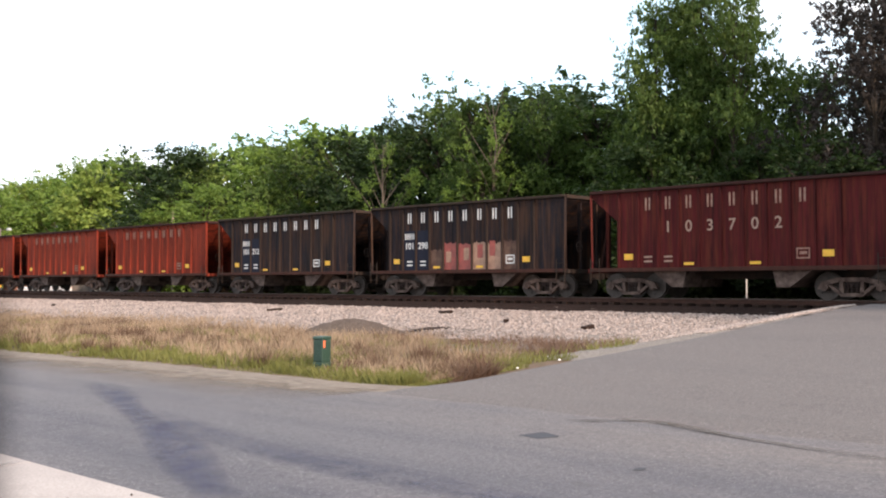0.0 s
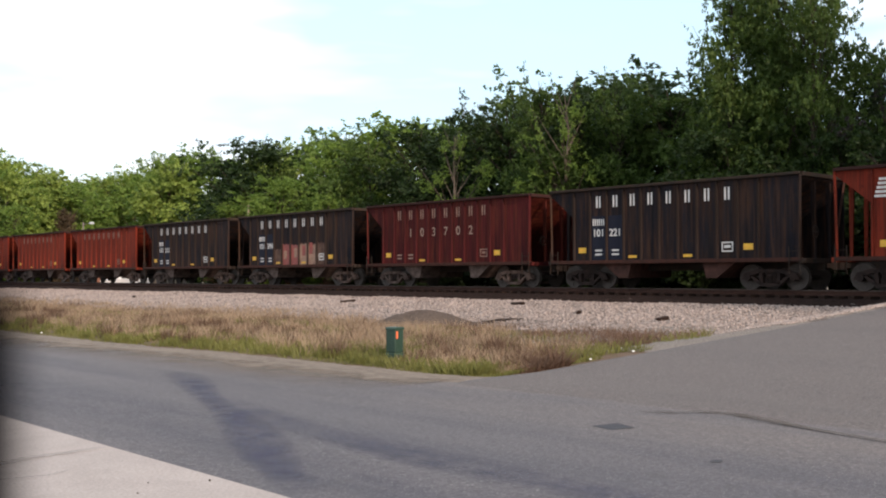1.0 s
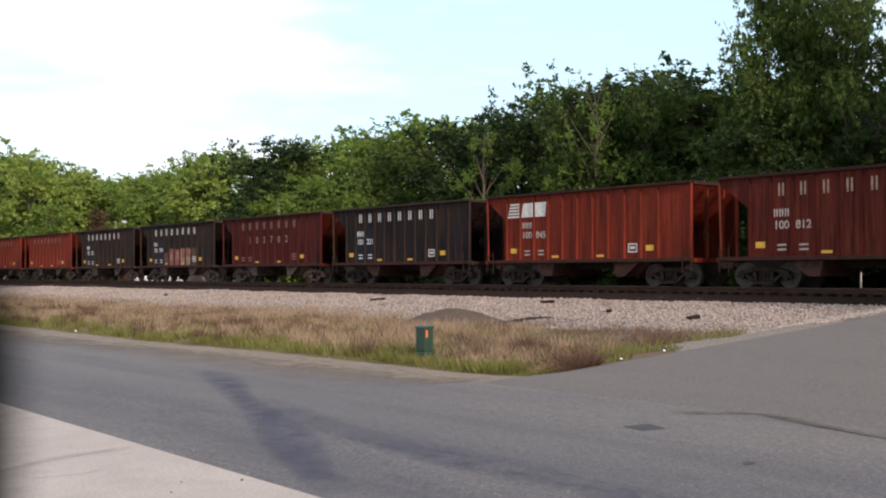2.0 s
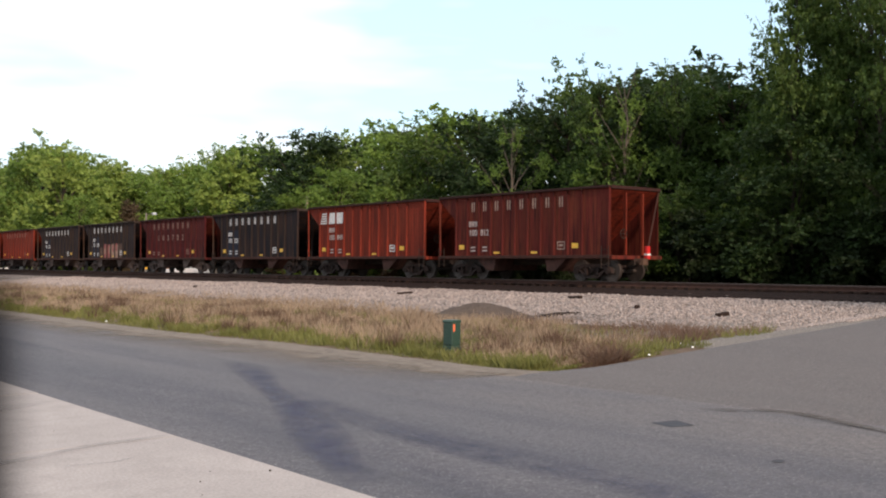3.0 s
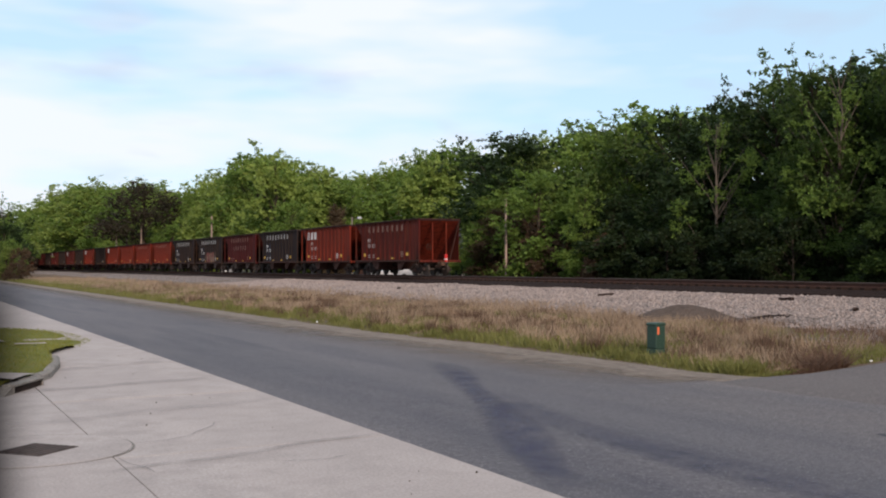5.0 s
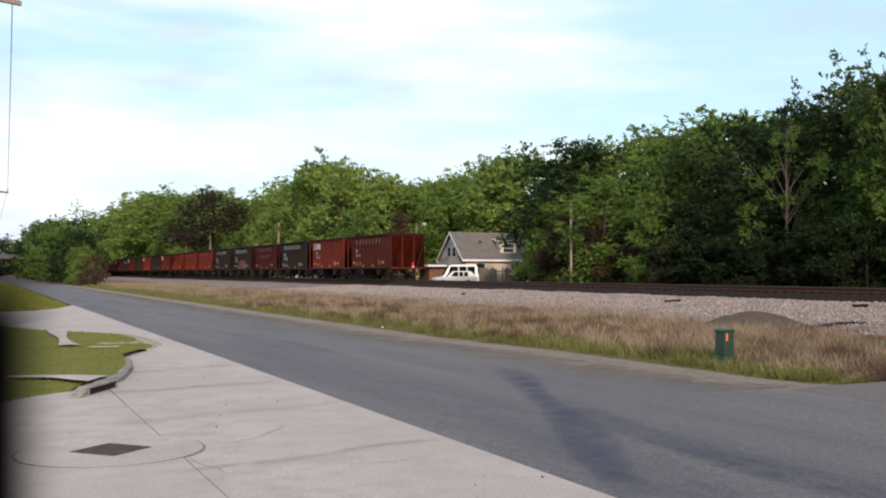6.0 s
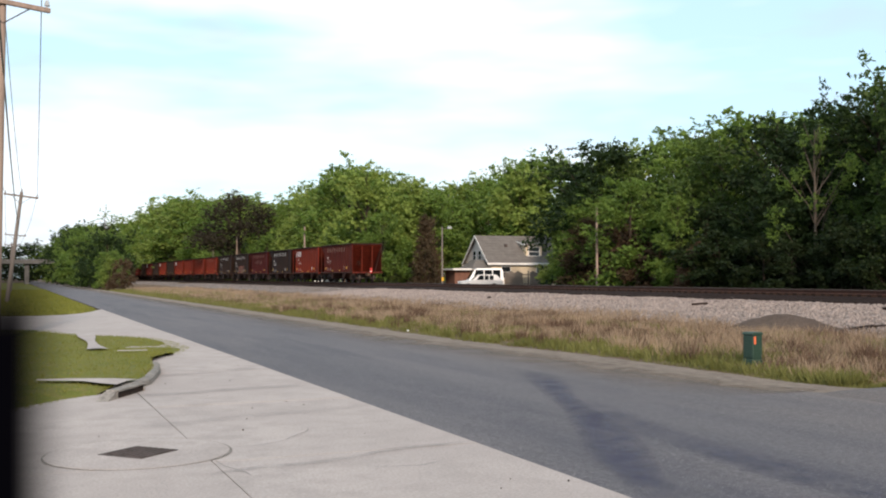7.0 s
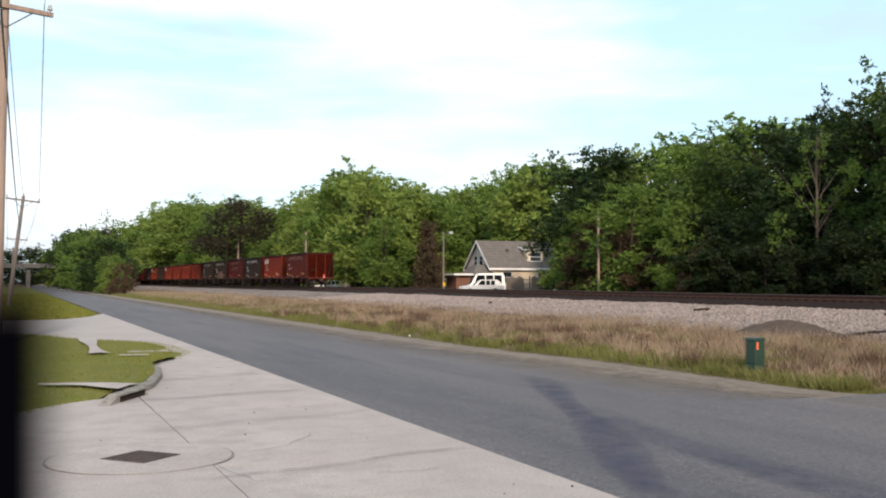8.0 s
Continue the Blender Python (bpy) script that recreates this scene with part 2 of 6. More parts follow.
M = {
    "maroon": car_paint("maroon_paint", (0.080, 0.012, 0.010), (0.115, 0.021, 0.015), (0.125, 0.032, 0.016), (0.018, 0.006, 0.006)),
    "plum": car_paint("plum_brown_paint", (0.060, 0.0085, 0.010), (0.090, 0.014, 0.014), (0.10, 0.024, 0.014), (0.014, 0.006, 0.006)),
    "oxide": car_paint("oxide_red_paint", (0.185, 0.024, 0.013), (0.235, 0.040, 0.020), (0.115, 0.026, 0.015), (0.034, 0.010, 0.008)),
    "black": car_paint("black_paint", (0.012, 0.012, 0.018), (0.030, 0.022, 0.021), (0.074, 0.034, 0.018), (0.007, 0.006, 0.006)),
    "rustrib": car_paint("rusty_rib_paint", (0.030, 0.020, 0.018), (0.048, 0.030, 0.024), (0.065, 0.032, 0.018), (0.010, 0.008, 0.007)),
    "soot": plain("sooty_steel", (0.022, 0.018, 0.016), (0.045, 0.026, 0.018), 3.0, 0.8),
    "ruststeel": plain("rusty_steel", (0.10, 0.055, 0.035), (0.05, 0.03, 0.024), 5.0, 0.8),
    "sill": plain("rusty_sill_paint", (0.060, 0.022, 0.016), (0.030, 0.014, 0.011), 3.0, 0.8),
    "dark_chord": plain("dark_red_chord_paint", (0.040, 0.014, 0.012), (0.024, 0.011, 0.010), 3.0, 0.8),
    "chute": plain("rusty_chute_steel", (0.095, 0.042, 0.033), (0.040, 0.020, 0.016), 3.0, 0.8),
    "truck": plain("grimy_cast_steel", (0.042, 0.026, 0.022), (0.018, 0.012, 0.011), 4.0, 0.75),
    "truck_pale": plain("dusty_cast_steel", (0.15, 0.105, 0.088), (0.05, 0.030, 0.025), 4.0, 0.75),
    "tread": plain("wheel_steel", (0.06, 0.045, 0.038), (0.03, 0.022, 0.018), 8.0, 0.6, 0.2),
    "rail": plain("rail_steel", (0.070, 0.033, 0.024), (0.042, 0.021, 0.016), 5.0, 0.75),
    "railhead": plain("worn_rail_head", (0.16, 0.13, 0.115), (0.09, 0.065, 0.055), 9.0, 0.5, 0.6),
    "tie": plain("creosoted_wood", (0.030, 0.017, 0.013), (0.018, 0.011, 0.009), 4.0, 0.9, stretch=(1, 6, 6)),
    "yellow": plain("yellow_reflector", (0.75, 0.42, 0.03), (0.62, 0.33, 0.03), 9.0, 0.5, relief=0),
    "white": plain("white_marking", (0.72, 0.70, 0.68), (0.5, 0.47, 0.45), 9.0, 0.7, relief=0),
    "faded": plain("faded_marking", (0.30, 0.19, 0.15), (0.17, 0.07, 0.055), 7.0, 0.8, relief=0),
    "faded_white": plain("worn_white_marking", (0.55, 0.48, 0.45), (0.26, 0.16, 0.14), 7.0, 0.8, relief=0),
    "tan_mark": plain("worn_tan_marking", (0.36, 0.25, 0.20), (0.20, 0.11, 0.09), 7.0, 0.8, relief=0),
    "navy": plain("blue_stencil_panel", (0.010, 0.013, 0.028), (0.014, 0.014, 0.022), 7.0, 0.7, relief=0),
    "redlens": plain("red_marker_plastic", (0.55, 0.02, 0.02), (0.42, 0.02, 0.02), 9.0, 0.4, relief=0),
    "asphalt": asphalt_mat("old_asphalt", (0.131, 0.118, 0.127), (0.092, 0.086, 0.099), (0.063, 0.061, 0.078), (0.162, 0.136, 0.129)),
    "asphalt_cross": asphalt_mat("pale_worn_asphalt", (0.142, 0.117, 0.111), (0.109, 0.091, 0.089), (0.086, 0.073, 0.073), (0.128, 0.106, 0.101)),
    "concrete": ground_mat("driveway_concrete", (0.435, 0.386, 0.364), (0.385, 0.340, 0.322), (0.36, 0.318, 0.300), 0.35, 0.004),
    "kerb": ground_mat("kerb_concrete", (0.36, 0.33, 0.30), (0.28, 0.26, 0.24), (0.22, 0.20, 0.18), 2.0),
    "soil": ground_mat("verge_soil", (0.15, 0.10, 0.072), (0.19, 0.132, 0.098), (0.13, 0.108, 0.06), 0.5),
    "lawn": ground_mat("lawn_ground", (0.17, 0.185, 0.035), (0.14, 0.16, 0.03), (0.20, 0.18, 0.055), 0.6),
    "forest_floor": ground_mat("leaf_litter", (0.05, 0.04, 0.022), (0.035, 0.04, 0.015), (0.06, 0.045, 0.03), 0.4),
    "ballast": gravel_mat("pale_ballast", (0.410, 0.345, 0.312), (0.205, 0.168, 0.152), (0.065, 0.050, 0.044), 9.0),
    "fine_gravel": gravel_mat("fine_grey_gravel", (0.33, 0.295, 0.27), (0.24, 0.21, 0.19), (0.15, 0.13, 0.115), 30.0),
    "dark_ballast": gravel_mat("dark_brown_ballast", (0.034, 0.019, 0.0155), (0.019, 0.011, 0.0095), (0.011, 0.007, 0.006), 11.0),
    "shoulder": ground_mat("dusty_shoulder", (0.25, 0.205, 0.17), (0.185, 0.150, 0.124), (0.29, 0.242, 0.205), 0.9),
    "dirt": ground_mat("dark_dirt", (0.105, 0.076, 0.060), (0.075, 0.054, 0.044), (0.13, 0.098, 0.08), 2.0),
    "stone": plain("ballast_stone", (0.43, 0.36, 0.328), (0.175, 0.143, 0.130), 9.0, 0.9),
    "bark": plain("bark", (0.055, 0.042, 0.032), (0.032, 0.026, 0.020), 3.0, 0.9, relief=0.6, grain=14, stretch=(1, 1, 0.2), dist=0.05),
    "pale_bark": plain("pale_dead_bark", (0.12, 0.098, 0.078), (0.07, 0.058, 0.048), 3.0, 0.9, stretch=(1, 1, 0.2)),
    "leaf_mid": leaf_mat("broad_leaves", (0.120, 0.200, 0.032), (0.190, 0.262, 0.054), (0.105, 0.172, 0.031)),
    "leaf_light": leaf_mat("spring_leaves", (0.19, 0.265, 0.050), (0.27, 0.335, 0.075), (0.175, 0.235, 0.05)),
    # the next two leaf greens are darkened to stand in for shade
    "leaf_dark": leaf_mat("shade_dark_leaves", (0.020, 0.041, 0.010), (0.037, 0.064, 0.016), (0.020, 0.038, 0.011)),
    "leaf_shade": leaf_mat("shade_green_leaves", (0.054, 0.096, 0.018), (0.094, 0.140, 0.029), (0.046, 0.082, 0.017)),
    # near-black green: the shade beneath the crowns is put into the leaf colour
    "leaf_under": leaf_mat("shade_undergrowth_leaves", (0.016, 0.030, 0.008), (0.030, 0.048, 0.012), (0.018, 0.030, 0.009)),
    "leaf_reddish": leaf_mat("purplish_leaves", (0.030, 0.022, 0.024), (0.052, 0.036, 0.033), (0.03, 0.03, 0.022)),
    "leaf_brown": leaf_mat("brownish_needles", (0.085, 0.052, 0.030), (0.125, 0.078, 0.045), (0.07, 0.052, 0.026)),
    "leaf_pine": leaf_mat("pine_needles", (0.040, 0.033, 0.020), (0.060, 0.046, 0.027), (0.042, 0.034, 0.02)),
    "dry_grass": leaf_mat("dry_grass", (0.31, 0.215, 0.145), (0.49, 0.375, 0.262), (0.25, 0.185, 0.115)),
    "brown_weed": leaf_mat("brown_weeds", (0.125, 0.074, 0.052), (0.22, 0.135, 0.094), (0.105, 0.070, 0.042)),
    "green_grass": leaf_mat("green_grass", (0.135, 0.150, 0.036), (0.255, 0.235, 0.082), (0.16, 0.158, 0.048)),
    "lawn_grass": leaf_mat("lawn_blades", (0.19, 0.21, 0.03), (0.27, 0.255, 0.055), (0.20, 0.195, 0.04)),
    "pedestal": plain("green_painted_plastic", (0.014, 0.042, 0.028), (0.02, 0.052, 0.036), 5.0, 0.55),
    "orange": plain("orange_sticker", (0.75, 0.16, 0.06), (0.65, 0.14, 0.06), 9.0, 0.6, relief=0),
    "joint": plain("concrete_joint_filler", (0.19, 0.172, 0.158), (0.13, 0.118, 0.108), 6.0, 0.9),
    "iron": plain("cast_iron", (0.09, 0.07, 0.065), (0.055, 0.045, 0.042), 12.0, 0.7),
    "wood_pole": plain("weathered_pole_wood", (0.36, 0.27, 0.22), (0.25, 0.19, 0.16), 2.0, 0.9, stretch=(4, 4, 0.3)),
    "far_pole": plain("grey_pole_wood", (0.22, 0.19, 0.17), (0.16, 0.14, 0.13), 2.0, 0.9, stretch=(4, 4, 0.3)),
    "ceramic": plain("grey_porcelain", (0.42, 0.44, 0.47), (0.3, 0.32, 0.34), 9.0, 0.35, relief=0),
    "wire": plain("aluminium_wire", (0.12, 0.12, 0.125), (0.09, 0.09, 0.095), 3.0, 0.6, relief=0),
    "shingle": plain("grey_roof_shingles", (0.15, 0.135, 0.125), (0.11, 0.10, 0.092), 1.2, 0.9),
    "siding": plain("cream_siding", (0.66, 0.55, 0.40), (0.60, 0.50, 0.37), 1.0, 0.8),
    "gable": plain("grey_siding", (0.56, 0.52, 0.48), (0.50, 0.46, 0.43), 1.0, 0.8),
    "brick": plain("red_brown_brick", (0.20, 0.10, 0.07), (0.15, 0.075, 0.055), 3.0, 0.9),
    "trim": plain("white_trim_paint", (0.76, 0.74, 0.72), (0.68, 0.66, 0.64), 2.0, 0.6, relief=0),
    "fence": plain("grey_fence_boards", (0.20, 0.17, 0.145), (0.15, 0.125, 0.11), 2.0, 0.9, stretch=(4, 4, 0.4)),
    "van_white": plain("white_car_paint", (0.80, 0.80, 0.80), (0.74, 0.74, 0.74), 1.0, 0.35, relief=0),
    "car_silver": plain("silver_car_paint", (0.52, 0.53, 0.55), (0.46, 0.47, 0.49), 1.0, 0.35, 0.3, relief=0),
    "glass": plain("dark_tinted_glass", (0.02, 0.025, 0.03), (0.015, 0.018, 0.02), 1.0, 0.08, relief=0),
    "tyre": plain("black_rubber", (0.02, 0.02, 0.02), (0.03, 0.03, 0.03), 5.0, 0.85),
    "bridge": plain("bridge_concrete", (0.17, 0.165, 0.16), (0.12, 0.118, 0.115), 0.6, 0.9),
    "graffiti_a": plain("red_spray_paint", (0.30, 0.060, 0.045), (0.16, 0.035, 0.03), 3.0, 0.6, relief=0),
    "graffiti_b": plain("tan_spray_paint", (0.36, 0.205, 0.135), (0.17, 0.085, 0.06), 3.0, 0.6, relief=0),
    "graffiti_c": plain("brown_spray_paint", (0.13, 0.075, 0.055), (0.05, 0.025, 0.02), 3.0, 0.7, relief=0),
    "stain": plain("asphalt_stain", (0.05, 0.052, 0.062), (0.072, 0.072, 0.080), 2.0, 0.8, relief=0.3),
    "litter": plain("white_litter", (0.8, 0.79, 0.77), (0.7, 0.69, 0.67), 9.0, 0.7, relief=0),
}


# ---- mesh helpers ----
def link(name, mesh, material, parent=None, label="", at=None):
    ob = new(name, mesh)
    if material and not mesh.materials:
        mesh.materials.append(M[material])
    if parent:
        ob.parent = parent
    if at is not None:
        ob.matrix_basis = at
    return tagged(ob, label)


def part(name, bm, material, parent=None, label="", at=None, smooth=False):
    """Links a bmesh as one mesh object under a thing or a part."""
    mesh = bpy.data.meshes.new(name)
    bm.to_mesh(mesh)
    bm.free()
    if smooth:
        mesh.shade_smooth()
    return link(name, mesh, material, parent, label, at)


def raw(name, verts, faces, material, parent=None, label="", at=None):
    """A mesh from numpy arrays: verts (n, 3), faces (m, 3 or 4)."""
    mesh = bpy.data.meshes.new(name)
    verts, faces = np.asarray(verts, np.float32), np.asarray(faces, np.int32)
    mesh.vertices.add(len(verts))
    mesh.vertices.foreach_set("co", verts.ravel())
    k = faces.shape[1]
    mesh.loops.add(faces.size)
    mesh.loops.foreach_set("vertex_index", faces.ravel())
    mesh.polygons.add(len(faces))
    mesh.polygons.foreach_set("loop_start", np.arange(0, faces.size, k, dtype=np.int32))
    mesh.update(calc_edges=True)
    return link(name, mesh, material, parent, label, at)


def box(bm, x0, x1, y0, y1, z0, z1, bevel=0.0):
    vs = [bm.verts.new(p) for p in ((x0, y0, z0), (x1, y0, z0), (x1, y1, z0), (x0, y1, z0), (x0, y0, z1), (x1, y0, z1), (x1, y1, z1), (x0, y1, z1))]
    fs = [bm.faces.new([vs[i] for i in q]) for q in ((3, 2, 1, 0), (4, 5, 6, 7), (0, 1, 5, 4), (1, 2, 6, 5), (2, 3, 7, 6), (3, 0, 4, 7))]
    if bevel:
        es = {e for f in fs for e in f.edges}
        bmesh.ops.bevel(bm, geom=list(es), offset=bevel, segments=2, affect='EDGES', profile=0.6)
    return vs


def boxed(x0, x1, y0, y1, z0, z1, bevel=0.0):
    bm = bmesh.new()
    box(bm, x0, x1, y0, y1, z0, z1, bevel)
    return bm


def prism(bm, outline, a, b, axis="x"):
    """Extrudes an outline (two other axes, in order) from a to b along axis."""
    def put(p, s):
        return {"x": (s, p[0], p[1]), "y": (p[0], s, p[1]), "z": (p[0], p[1], s)}[axis]
    lo, hi = [bm.verts.new(put(p, a)) for p in outline], [bm.verts.new(put(p, b)) for p in outline]
    n = len(outline)
    bm.faces.new(lo[::-1])
    bm.faces.new(hi)
    for i in range(n):
        bm.faces.new((lo[i], lo[(i + 1) % n], hi[(i + 1) % n], hi[i]))
    bmesh.ops.recalc_face_normals(bm, faces=bm.faces)


def prismed(outline, a, b, axis="x", bevel=0.0):
    bm = bmesh.new()
    prism(bm, outline, a, b, axis)
    if bevel:
        bmesh.ops.bevel(bm, geom=bm.edges[:], offset=bevel, segments=1, affect='EDGES')
    return bm


def rod(bm, p, q, r0, r1=None, sides=8):
    """A tapered round bar from p to q."""
    p, q = Vector(p), Vector(q)
    r1 = r0 if r1 is None else r1
    m = (q - p).to_track_quat('Z', 'Y').to_matrix()
    rings = []
    for c, r in ((p, r0), (q, r1)):
        rings.append([bm.verts.new(c + m @ Vector((math.cos(k * math.tau / sides) * r, math.sin(k * math.tau / sides) * r, 0))) for k in range(sides)])
    for k in range(sides):
        bm.faces.new((rings[0][k], rings[0][(k + 1) % sides], rings[1][(k + 1) % sides], rings[1][k]))
    bm.faces.new(rings[0][::-1])
    bm.faces.new(rings[1])


def rodded(p, q, r0, r1=None, sides=8):
    bm = bmesh.new()
    rod(bm, p, q, r0, r1, sides)
    return bm


def empty(name, at, label, category, group=""):
    ob = new(name)
    ob.empty_display_size = 0.3
    ob.matrix_basis = at
    return tagged(ob, label, category, group)


# ---- ground, roads and track ----
PROFILE_X = (-600, -3, 3.9, 4.3, 9.6, 12, 21.5, 30.9, 31.6, 36.2, 38.6, 60, 130, 600)
PROFILE_Z = (0, 0, -0.04, -0.06, -0.06, 0.0, 0.03, 0.58, 0.66, 0.66, 0.25, 0.3, 0.6, 2.0)
RAMP_X = (9, 12, 20, 27, 30.5, 32, 36, 44, 70, 600)
RAMP_Z = (0, 0.01, 0.42, 0.84, 1.0, 1.03, 1.03, 0.6, 0.3, 0.3)
RAIL_TOP, TRACK_X, CROSS_Y = 1.06, 33.5, 11.4


def ramp_z(x):
    return float(np.interp(x, RAMP_X, RAMP_Z))


def ground_z(x, y):
    z = float(np.interp(x, PROFILE_X, PROFILE_Z))
    z += 0.05 * noise.noise((x * 0.35, y * 0.35, 3.0)) * min(1.0, max(0.0, (x - 11) / 2)) * (x < 31)
    if -2 < y < 14 and x > 9:
        k = min(1.0, max(0.0, (14.0 - y) / 2.2))
        z += (min(ramp_z(x) - 0.06, max(z, ramp_z(x) - 0.06)) - z) * k
    return z


def spaced(*runs):
    """Steps along an axis: (start, stop, step), ..., the last value closed."""
    out = []
    for a, b, s in runs:
        n = max(1, round((b - a) / s))
        out += [a + (b - a) * i / n for i in range(n)]
    return out + [runs[-1][1]]


def sheet(name, xs, ys, height, material, label="", parent=None):
    """A ground sheet over a grid; xs may be a function of y that gives the row."""
    rows = [xs(y) if callable(xs) else xs for y in ys]
    n = len(rows[0])
    verts = [(x, y, height(x, y)) for y, row in zip(ys, rows) for x in row]
    faces = [(j * n + i, j * n + i + 1, (j + 1) * n + i + 1, (j + 1) * n + i) for j in range(len(ys) - 1) for i in range(n - 1)]
    ob = raw(name, verts, faces, material, parent, label)
    ob.data.shade_smooth()
    return ob


def wobble(y, seed, size=0.12, scale=0.8):
    return size * noise.noise((y * scale, seed, 0.0)) + size * 0.5 * noise.noise((y * scale * 4, seed, 5.0))


def road_z(x):
    """The asphalt's surface, crowned."""
    return 0.012 + 0.03 * math.sin(math.pi * min(1, max(0, (x - 4.32) / 5.6)))


def road_edge(y):
    k = min(1.0, max(0.0, (25.0 - y) / 7.0))
    j = min(1.0, max(0.0, (12.5 - y) / 1.5))
    return 9.72 + 0.5 * k * k * (3 - 2 * k) + 0.6 * j * j * (3 - 2 * j)


def build_ground():
    xs = spaced((-600, -60, 90), (-60, -6, 9), (-6, 9, 1), (9, 24, 0.6), (24, 40, 1.0), (40, 70, 5), (70, 600, 90))
    ys = spaced((-600, -60, 90), (-60, -4, 8), (-4, 10, 2), (10, 15, 0.5), (15, 60, 1.0), (60, 320, 10), (320, 1500, 200))
    g = sheet("ground", xs, ys, ground_z, "soil", "brown earth verge under dry roadside grass")
    tagged(g, category="ground", kind="structure")
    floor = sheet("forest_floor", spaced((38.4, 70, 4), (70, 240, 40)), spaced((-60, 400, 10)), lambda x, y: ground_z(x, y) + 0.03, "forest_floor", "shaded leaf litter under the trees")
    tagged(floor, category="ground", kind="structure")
    lawn = sheet("lawn", lambda y: spaced((-60, -8, 13), (-8, 4.0 + wobble(y, 7.0), 1.5)), spaced((12, 60, 1), (60, 320, 10)), lambda x, y: 0.0, "lawn", "mown grass beside the road")
    tagged(lawn, category="grass", kind="structure")
    road = sheet("road", lambda y: [4.22 + (road_edge(y) + wobble(y, 1.0) - 4.22) * i / 12 for i in range(13)], spaced((-60, 5, 5), (5, 40, 0.4), (40, 120, 2), (120, 420, 15)),
                 lambda x, y: road_z(x), "asphalt", "grey worn asphalt two-lane road")
    tagged(road, category="road", kind="structure")
    cross = sheet("crossing_road", lambda y: [10.4 + wobble(y, 2.0, 0.5, 0.35) + (46 - 10.4) * (i / 70) for i in range(71)], spaced((0, 8, 2), (8, CROSS_Y - 0.5, 0.25)) + [CROSS_Y - 0.25, CROSS_Y],
                  lambda x, y: (max(0.047, ramp_z(x) + 0.02) - 0.05 * max(0.0, min(1.0, (11.0 + wobble(y, 2.0, 0.5, 0.35) - x) / 0.55))) if y < CROSS_Y - 0.1 else ramp_z(x) - 0.05 + 0.04 * noise.noise((x, 0, 0)), "asphalt_cross", "pale worn asphalt rising to the railway crossing")
    tagged(cross, category="road", kind="structure")
    shoulder = sheet("road_shoulder", lambda y: [road_edge(y) - 0.55 + wobble(y, 6.0, 0.25, 0.5), road_edge(y) + 0.05 + wobble(y, 6.0, 0.25, 0.5), road_edge(y) + 0.7, road_edge(y) + 1.5 + wobble(y, 4.0, 0.4)], spaced((CROSS_Y - 0.3, 60, 0.4), (60, 320, 8)),
                     lambda x, y: -0.012 if x < road_edge(y) - 0.3 else 0.030 if x < road_edge(y) + 0.3 else 0.018 if x < road_edge(y) + 0.9 else -0.03, "shoulder", "dusty gravel shoulder between road and grass")
    tagged(shoulder, category="road shoulder", kind="structure")

    def toe(y):
        return 21.6 + 2.4 * min(1, max(0, (y - 30) / 30)) + wobble(y, 11.0, 0.9, 0.25)
    ballast = sheet("ballast_bed", lambda y: [toe(y) + (31.9 - toe(y)) * i / 24 for i in range(25)], spaced((CROSS_Y, 60, 0.5), (60, 150, 2), (150, 420, 15)),
                    lambda x, y: max(ground_z(x, y) + 0.035, 0) + 0.03 * noise.noise((x * 1.7, y * 1.7, 0)) - (0.05 if x < toe(y) + 0.1 else 0), "ballast", "pale crushed stone bank beside the railway")
    tagged(ballast, category="ballast", kind="structure")
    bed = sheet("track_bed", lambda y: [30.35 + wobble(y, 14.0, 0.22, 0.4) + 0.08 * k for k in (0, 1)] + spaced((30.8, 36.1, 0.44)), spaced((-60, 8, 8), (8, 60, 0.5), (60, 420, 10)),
                lambda x, y: (0.80 - 0.14 * max(0, abs(x - 33.5) - 1.4) / 0.9 if x > 31.2 else ground_z(x, y) + (0.02 if x < 30.35 + wobble(y, 14.0, 0.22, 0.4) + 0.04 else 0.10)) + 0.02 * noise.noise((x * 3, y * 3, 0)), "dark_ballast", "very dark brown ballast between the ties")
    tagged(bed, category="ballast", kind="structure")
    def apron_z(x, y):
        out = max(0.0, (y - 17.6 + wobble(x, 3, 0.9)) / 1.0) + max(0.0, (16.4 + 0.22 * (y - 11.4) + wobble(y, 5, 0.7, 0.6) - x) / 1.0)
        return ground_z(x, y) + 0.035 - 0.12 * min(2.0, out)
    apron_fill = sheet("gravel_apron", spaced((14.2, 25.5, 0.5)), spaced((CROSS_Y - 0.1, 19.2, 0.3)), apron_z, "fine_gravel", "fine grey gravel spilled beside the crossing")
    tagged(apron_fill, category="gravel", kind="structure")


